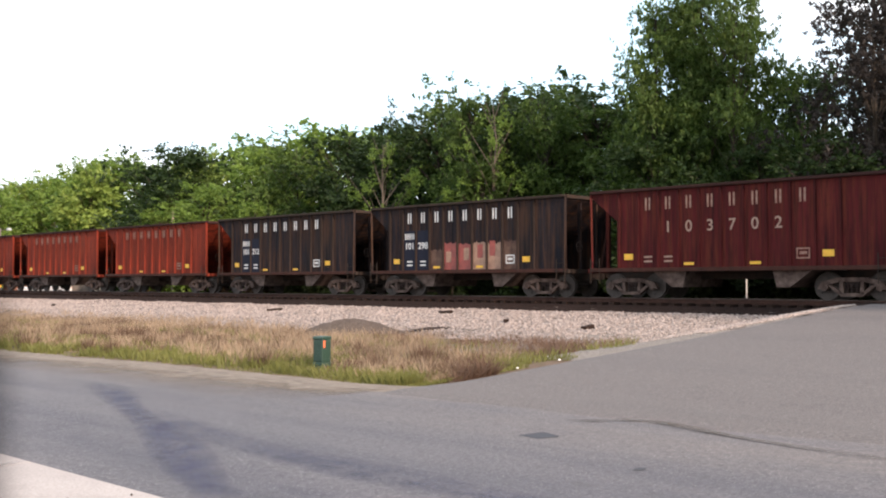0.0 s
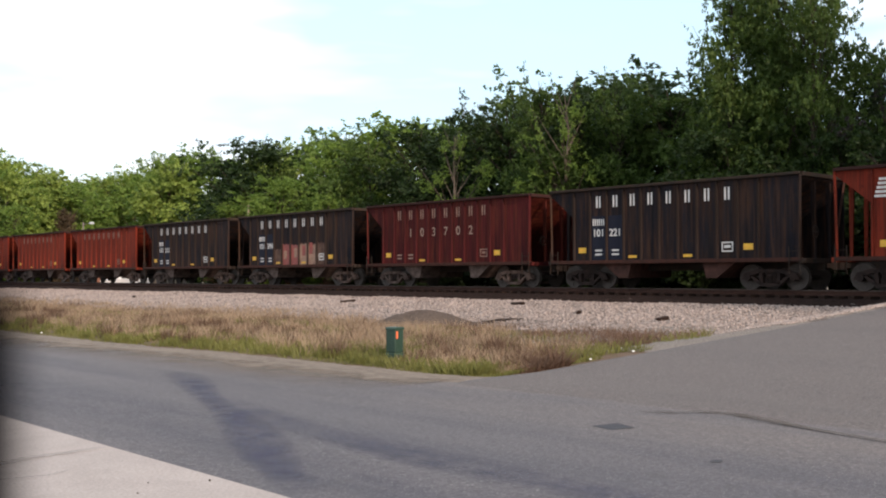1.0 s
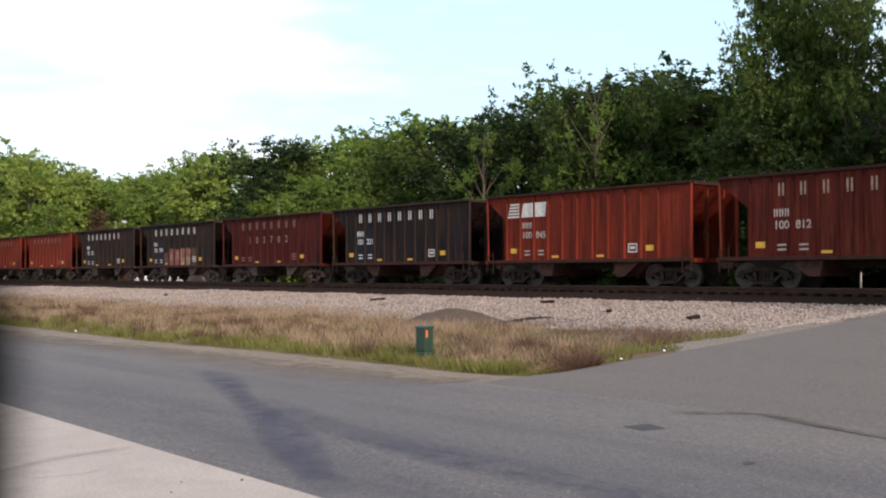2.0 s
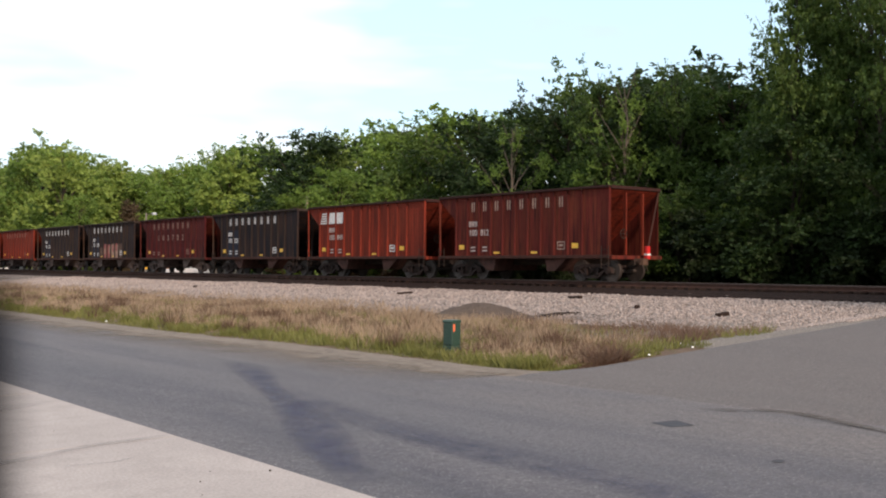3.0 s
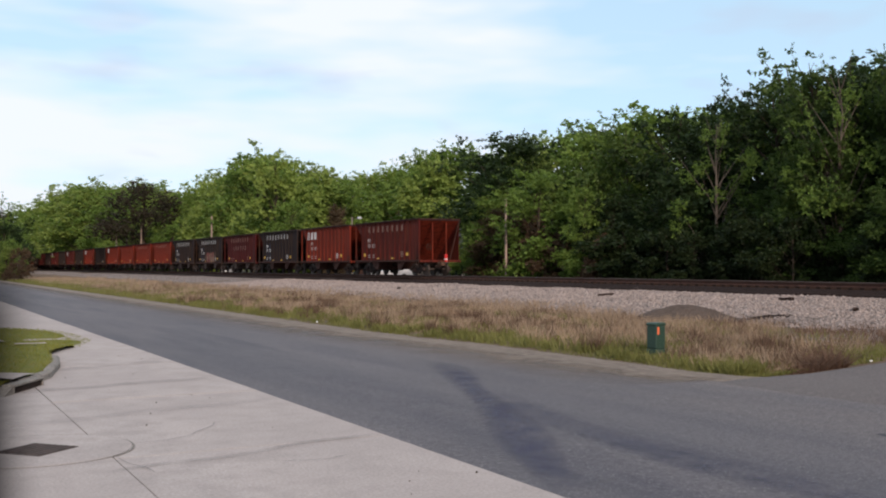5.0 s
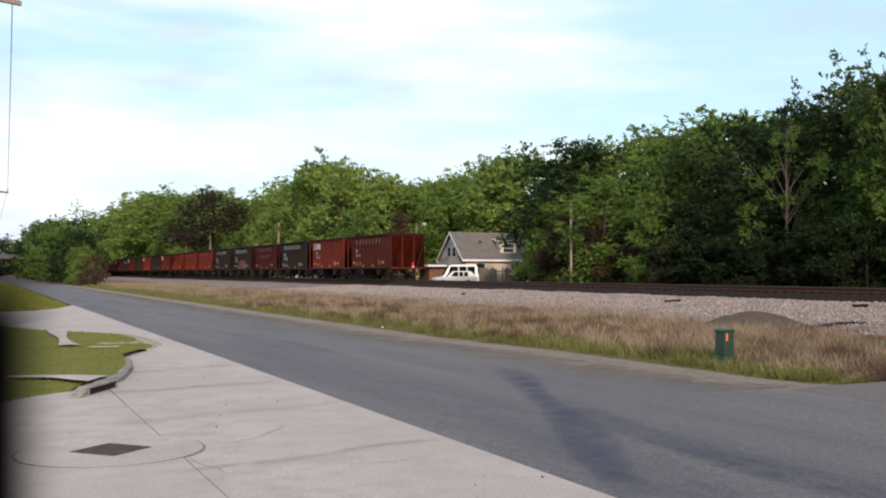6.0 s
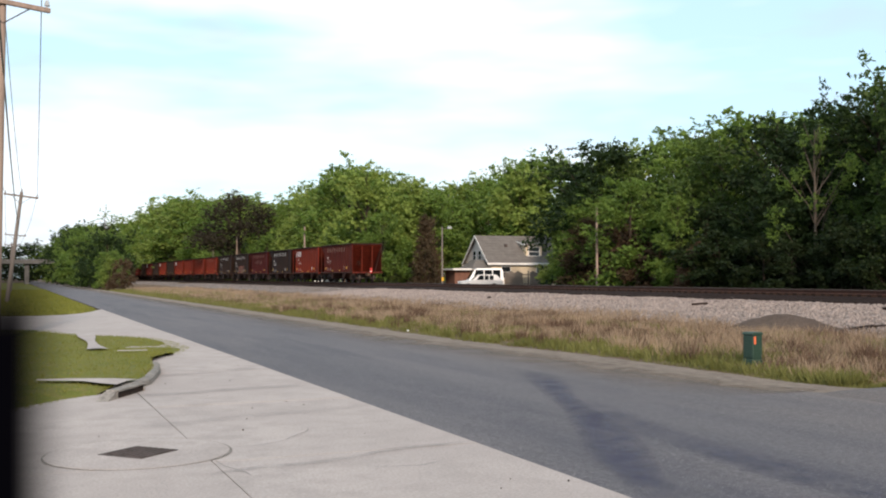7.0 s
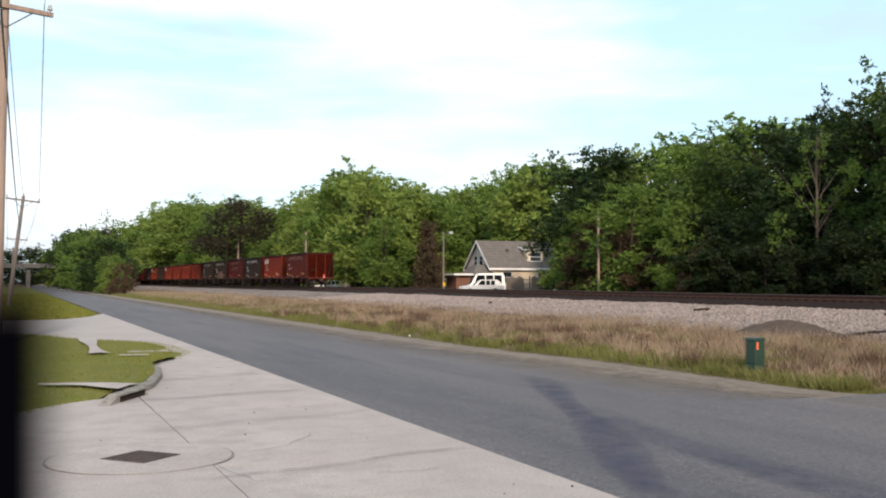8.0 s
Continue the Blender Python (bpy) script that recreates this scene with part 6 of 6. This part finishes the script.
def build_poles():
    utility_pole(-0.42, 28.0, 8.95, 0.8, 22, "weathered wooden utility pole with a crossarm", 8.72, 1.2, 0.155, "wood_pole")
    utility_pole(-0.28, 75.0, 7.6, 6.5, 0, "leaning wooden utility pole with a crossarm", 7.3, 1.1, 0.15, "far_pole")
    utility_pole(-0.1, 128.0, 6.9, 4.0, 0, "far wooden utility pole with a crossarm", 6.6, 1.15, 0.15, "far_pole")
    utility_pole(-0.3, 185.0, 7.4, 2.0, 0, "distant wooden utility pole with a crossarm", 7.1, 1.15, 0.16, "far_pole")
    for dx, z1, z2 in ((1.02, 8.95, 7.45), (-1.02, 8.95, 7.45), (0.0, 9.2, 7.75)):
        k = math.cos(radians(22))
        a = (-0.30 + dx * k, 28 + dx * 0.37, z1)
        b = (0.55 + dx, 75, z2)
        c = (0.37 + dx, 128, 6.75)
        wire("power_line", (a[0] - dx * 0.1, -24, z1 + 0.3), a, 0.5, 0.009, "thin power line along the road")
        wire("power_line", a, b, 0.55, 0.012, "thin power line between the poles")
        wire("power_line", b, c, 0.5, 0.014, "thin power line between the far poles")
        wire("power_line", c, (-0.05 + dx, 185, 7.25), 0.5, 0.016, "thin power line between the distant poles")
    wire("phone_cable", (-0.25, 28, 6.9), (0.35, 75, 5.6), 0.5, 0.022, "thick black telephone cable between the poles")
    wire("phone_cable", (0.35, 75, 5.6), (0.2, 128, 5.0), 0.5, 0.022, "thick black telephone cable between far poles")
    wire("phone_cable", (-0.25, 28, 6.9), (-0.5, -24, 6.9), 0.5, 0.022, "thick black telephone cable along the road")
    for x, y, h, r, label in ((39.0, 62.9, 6.35, 0.10, "grey weathered wooden post by the wood"), (39.4, 124.6, 5.0, 0.12, "brown wooden post beside the track"), (37.5, 206.0, 9.6, 0.17, "tall grey wooden pole among trees"), (37.6, 196.3, 8.6, 0.16, "tall pale pole among the trees"), (37.6, 137.2, 8.2, 0.14, "grey wooden pole beside the track"), (37.8, 184.3, 9.3, 0.16, "pale tall pole among the trees")):
        p = empty("wooden_pole", pose(x, y, ground_z(x, y)), label, "pole")
        part("shaft", rodded((0, 0, -0.2), (0, 0, h), r, r * 0.75, 10), "wood_pole", p)
        part("cap", rodded((0, 0, h), (0, 0, h + 0.06), r * 0.8, r * 0.3, 10), "iron", p)
    p = empty("yard_light", pose(43.95, 103.1, ground_z(43.9, 103)), "grey pole with a small lamp in the yard", "street lamp")
    part("shaft", rodded((0, 0, -0.2), (0, 0, 6.9), 0.10, 0.07, 10), "far_pole", p)
    part("arm", rodded((0, 0, 6.6), (0.75, -0.2, 6.85), 0.03, sides=8), "iron", p)
    part("lamp_head", prismed(((0.55, 6.70), (1.05, 6.70), (0.98, 6.95), (0.62, 6.95)), -0.35, -0.05, "y", 0.02), "ceramic", p)
    part("yellow_tag", boxed(-0.13, 0.13, -0.14, -0.11, 0.9, 1.3), "yellow", p, "small yellow tag")
    p = empty("marker_post", pose(36.6, 18.2, ground_z(36.6, 18.2)), "thin white marker post beside the track", "post")
    part("post", boxed(-0.03, 0.03, -0.02, 0.02, -0.1, 1.15, 0.006), "litter", p)
    part("cap", boxed(-0.035, 0.035, -0.025, 0.025, 1.15, 1.2), "litter", p)


# ---- house, fence and vehicles ----
def build_house():
    h = empty("house", pose(53.0, 109.9, 0.3), "cream house with grey shingle roof and dormer", "house")
    L, D, eave, peak = 10.0, 6.7, 3.2, 6.25
    wall = part("wall", boxed(0, L, 0, D, -0.3, eave), "siding", h)
    for k in range(15):
        part("board", boxed(-0.02, L + 0.02, -0.025, 0.0, 0.05 + 0.2 * k, 0.225 + 0.2 * k), "siding", wall)
    part("gable", prismed(((0, eave), (D, eave), (D / 2, peak - 0.12)), 0.0, 0.18), "gable", h)
    part("gable", prismed(((0, eave), (D, eave), (D / 2, peak - 0.12)), L - 0.18, L), "gable", h)
    for s in (0, 1):
        y0, y1 = (-0.45, D / 2) if s == 0 else (D + 0.45, D / 2)
        z0 = eave - 0.38
        roof = part("roof", prismed(((y0, z0), (y1, peak), (y1, peak + 0.16), (y0, z0 + 0.16)), -0.35, L + 0.35), "shingle", h)
        for k in range(10):
            t = k / 10
            ya, za = y0 + (y1 - y0) * t, z0 + (peak - z0) * t + 0.165
            yb, zb = y0 + (y1 - y0) * (t + 0.1), z0 + (peak - z0) * (t + 0.1) + 0.165
            part("shingle_strip", prismed(((ya, za), (yb, zb), (yb, zb + 0.01), (ya, za + 0.035)), -0.35, L + 0.35), "shingle", roof)
        part("fascia", boxed(-0.36, L + 0.36, min(y0, y0 - 0.04 + 0.08 * s), max(y0, y0 - 0.04 + 0.08 * s), z0 - 0.08, z0 + 0.17), "trim", h)
        part("rake_board", prismed(((y0, z0 - 0.06), (y1, peak - 0.06), (y1, peak + 0.17), (y0, z0 + 0.17)), -0.40, -0.352), "trim", h)
    part("roof_vent", boxed(3.0, 3.35, 1.7, 2.0, 5.0, 5.35, 0.03), "iron", h)
    part("vent_pipe", rodded((5.4, 2.0, 5.0), (5.4, 2.0, 5.6), 0.06), "litter", h)

    def window(parent, x, y, z, w, hh, face):
        if face == "y":
            f = part("window", boxed(x, x + w, y - 0.06, y - 0.02, z, z + hh), "trim", parent)
            part("pane", boxed(x + 0.09, x + w - 0.09, y - 0.075, y - 0.062, z + 0.09, z + hh / 2 - 0.03), "glass", f)
            part("pane", boxed(x + 0.09, x + w - 0.09, y - 0.075, y - 0.062, z + hh / 2 + 0.03, z + hh - 0.09), "glass", f)
        else:
            f = part("window", boxed(x - 0.06, x - 0.02, y, y + w, z, z + hh), "trim", parent)
            part("pane", boxed(x - 0.075, x - 0.062, y + 0.09, y + w - 0.09, z + 0.09, z + hh / 2 - 0.03), "glass", f)
            part("pane", boxed(x - 0.075, x - 0.062, y + 0.09, y + w - 0.09, z + hh / 2 + 0.03, z + hh - 0.09), "glass", f)
    window(h, 1.6, -0.02, 1.1, 1.3, 1.5, "y")
    window(h, 6.4, -0.02, 1.1, 1.3, 1.5, "y")
    window(h, 0.0, 2.1, 3.35, 0.8, 1.2, "x")
    window(h, 0.0, 3.6, 3.35, 0.8, 1.2, "x")
    d = part("dormer", prismed(((0.5, 3.6), (3.0, 3.6), (3.0, 5.75), (0.5, 5.2)), 5.3, 7.5), "siding", h)
    part("dormer_roof", prismed(((0.25, 5.16), (3.3, 5.85), (3.3, 6.0), (0.25, 5.32)), 5.05, 7.75), "shingle", d)
    part("dormer_trim", prismed(((0.22, 5.06), (3.0, 5.70), (3.0, 5.84), (0.22, 5.30)), 5.0, 5.05), "trim", d)
    window(d, 5.6, 0.5, 3.8, 1.6, 1.2, "y")
    porch = part("porch", boxed(-1.6, -0.05, 0.2, 3.4, -0.3, 2.2), "trim", h, "white porch front with dark openings")
    part("porch_glass", boxed(-1.35, -0.3, 0.15, 0.2, 0.9, 1.9), "glass", porch)
    part("brick_wall", boxed(-4.3, -1.62, 0.5, 3.4, -0.3, 2.1), "brick", h, "red-brown brick wing")
    part("flat_roof", boxed(-4.8, -1.55, -0.1, 3.6, 2.1, 2.32), "trim", h, "white flat porch roof edge")
    bm = bmesh.new()
    vs = [bm.verts.new(p) for p in ((-2.4, -0.3, 2.33), (0.25, -0.3, 2.33), (0.25, 3.6, 2.33), (-2.4, 3.6, 2.33), (-1.3, 1.0, 3.35), (0.0, 1.0, 3.35), (0.0, 2.4, 3.35), (-1.3, 2.4, 3.35))]
    for q in ((0, 1, 5, 4), (1, 2, 6, 5), (2, 3, 7, 6), (3, 0, 4, 7), (4, 5, 6, 7), (3, 2, 1, 0)):
        bm.faces.new([vs[i] for i in q])
    part("porch_roof", bm, "shingle", h)
    f = empty("fence", pose(50.6, 101.2, 0.3, 0, 0, -14), "grey weathered board fence before the house", "fence")
    for k in range(3):
        part("post", boxed(0.2 + 2.6 * k, 0.32 + 2.6 * k, 0, 0.12, -0.3, 2.0, 0.01), "fence", f)
    for s in (0.5, 1.5):
        part("rail", boxed(0.1, 5.6, -0.05, 0.0, s, s + 0.1), "fence", f)
    for k in range(32):
        if k in (12, 13, 14, 15, 16):
            part("picket", boxed(0.12 + 0.172 * k, 0.20 + 0.172 * k, -0.09, -0.05, 0.02, 1.25), "fence", f)
        else:
            part("board", boxed(0.1 + 0.172 * k, 0.26 + 0.172 * k, -0.09, -0.05, 0.02, 1.85 + 0.12 * math.sin(k * 5)), "fence", f)


def vehicle(name, x, y, turn, length, width, height, bonnet, material, label, category):
    """Body with rounded shell, glazing and four wheels; the nose towards -x."""
    v = empty(name, pose(x, y, ground_z(x, y) + 0.02, 0, 0, turn), label, category)
    a, b = -length / 2, length / 2
    low, mid = 0.28, 0.95
    body = prismed(((a, low + 0.1), (a + 0.05, mid - 0.12), (a + bonnet, mid), (b - 0.1, mid + 0.02), (b, mid - 0.1), (b, low + 0.05), (b - 0.1, low), (a + 0.1, low)), -width / 2, width / 2, "y", 0.05)
    part("body", body, material, v)
    cab = bmesh.new()
    lo = ((a + bonnet, mid), (b - 0.02, mid))
    hi = ((a + bonnet + 0.75, height), (b - 0.12 if category == "van" else b - 0.7, height))
    w0, w1 = width / 2 - 0.02, width / 2 - (0.16 if category == "van" else 0.07)
    vs = [cab.verts.new(p) for p in ((lo[0][0], -w0, mid), (lo[1][0], -w0, mid), (lo[1][0], w0, mid), (lo[0][0], w0, mid), (hi[0][0], -w1, height), (hi[1][0], -w1, height), (hi[1][0], w1, height), (hi[0][0], w1, height))]
    for q in ((0, 1, 5, 4), (1, 2, 6, 5), (2, 3, 7, 6), (3, 0, 4, 7), (4, 5, 6, 7)):
        cab.faces.new([vs[i] for i in q])
    bmesh.ops.bevel(cab, geom=cab.edges[:], offset=0.16 if category == "van" else 0.07, segments=4, affect='EDGES')
    roof = part("cabin", cab, material, v)
    zt, zb = mid + (height - mid) * 0.86, mid + (height - mid) * 0.10
    n = 3
    x0, x1 = a + bonnet + 0.75, hi[1][0] - 0.25
    for s in (-1, 1):
        for k in range(n):
            xa, xb = x0 + (x1 - x0) * k / n + 0.05, x0 + (x1 - x0) * (k + 1) / n - 0.05
            yo = w0 + (w1 - w0) * 0.18 + 0.04
            yi = w0 + (w1 - w0) * 0.80 + 0.04
            bm = bmesh.new()
            bm.faces.new([bm.verts.new(p) for p in ((xa - (0.35 if k == 0 else 0), s * yo, zb), (xb, s * yo, zb), (xb, s * yi, zt), (xa, s * yi, zt))])
            bmesh.ops.solidify(bm, geom=bm.faces[:], thickness=0.012)
            part("side_window", bm, "glass", roof)
    bm = bmesh.new()
    t0, t1 = 0.12, 0.88
    f = [(lo[0][0] + 0.75 * t - 0.03, s * (w0 + (w1 - w0) * t - 0.12), mid + (height - mid) * t + 0.02) for t, s in ((t0, -1), (t0, 1), (t1, 1), (t1, -1))]
    bm.faces.new([bm.verts.new(p) for p in f])
    bmesh.ops.solidify(bm, geom=bm.faces[:], thickness=0.012)
    part("windscreen", bm, "glass", roof)
    for xx in (a + 0.85, b - 0.95):
        for s in (-1, 1):
            w = part("wheel", rodded((xx, s * (width / 2 - 0.2), 0.33), (xx, s * (width / 2 + 0.02), 0.33), 0.33, sides=20), "tyre", v)
            part("hub", rodded((xx, s * (width / 2 + 0.02), 0.33), (xx, s * (width / 2 + 0.035), 0.33), 0.19, sides=14), "car_silver", w)
    for s in (-1, 1):
        part("headlight", boxed(a - 0.01, a + 0.08, s * width * 0.36 - 0.14, s * width * 0.36 + 0.14, 0.62, 0.78, 0.02), "litter", v)
        part("tail_light", boxed(b - 0.06, b + 0.01, s * width * 0.42 - 0.08, s * width * 0.42 + 0.08, 0.65, 0.9, 0.02), "redlens", v)
    part("bumper", boxed(a - 0.06, a + 0.1, -width / 2 + 0.05, width / 2 - 0.05, 0.3, 0.5, 0.03), "car_silver", v)
    return v


def build_yard():
    build_house()
    vehicle("van", 47.4, 100.4, -16, 4.9, 1.95, 2.25, 1.0, "van_white", "white passenger van parked before the house", "van")
    vehicle("car", 45.6, 96.6, -18, 4.5, 1.75, 1.56, 1.25, "car_silver", "silver car parked beside the white van", "car")
    vehicle("car", 39.6, 131.0, -40, 4.6, 1.8, 1.5, 1.2, "van_white", "white car parked beside the far trees", "car")
    b = empty("overpass", pose(0, 262, 0), "pale concrete road overpass crossing far away", "bridge")
    part("deck", boxed(-40, 24, 0, 9, 4.9, 5.5, 0.1), "bridge", b)
    part("parapet", boxed(-40, 24, -0.1, 0.2, 5.5, 5.95, 0.04), "bridge", b)
    for x in (-7, 3.4, 12.5):
        part("pier", boxed(x - 0.5, x + 0.5, 1, 8, -0.3, 4.9, 0.05), "bridge", b)
    part("abutment", prismed(((-40, -0.3), (-9, -0.3), (-16, 4.9), (-40, 4.9)), 0.5, 8.5, "y"), "bridge", b)


# ---- the soft dark edge of the case beside the lens ----
def build_case_edge():
    m, nt, bs, vec = start("soft_black_rim")
    bs.inputs["Base Color"].default_value = (0.0012, 0.0012, 0.002, 1)
    bs.inputs["Roughness"].default_value = 1.0
    bs.inputs["Specular IOR Level"].default_value = 0.0
    soft = nt.nodes.new("ShaderNodeAttribute")
    soft.attribute_name = "soft"
    nt.links.new(soft.outputs["Fac"], bs.inputs["Alpha"])
    M["rim"] = m
    verts, faces, alpha = [], [], []
    nx, ny = 25, 25
    for j in range(ny):
        v = j / (ny - 1)
        for i in range(nx):
            u = i / (nx - 1)
            verts.append((-0.0600 + 0.0115 * u, 0.010 - 0.055 * v, -0.12 - 0.006 * u * u))
            across = min(1.0, max(0.0, (0.98 - u) / 0.60))
            down = min(1.0, max(0.0, (v - 0.10) / 0.26))
            alpha.append(across * across * (3 - 2 * across) * down * down * (3 - 2 * down))
    for j in range(ny - 1):
        for i in range(nx - 1):
            faces.append((j * nx + i, j * nx + i + 1, (j + 1) * nx + i + 1, (j + 1) * nx + i))
    ob = raw("case_edge", verts, faces, "rim", None, "soft black rim of a protective case")
    ob.data.attributes.new("soft", 'FLOAT', 'POINT').data.foreach_set("value", np.array(alpha, np.float32))
    tagged(ob, category="phone case")
    return ob


build_ground()
build_track()
build_train()
build_woods()
build_drive()
build_road_marks()
build_slab_marks()
build_pedestal()
build_mounds()
build_clods()
build_edge_dust()
build_poles()
build_yard()
build_stones()
build_grass()

CASE = build_case_edge()

motions()
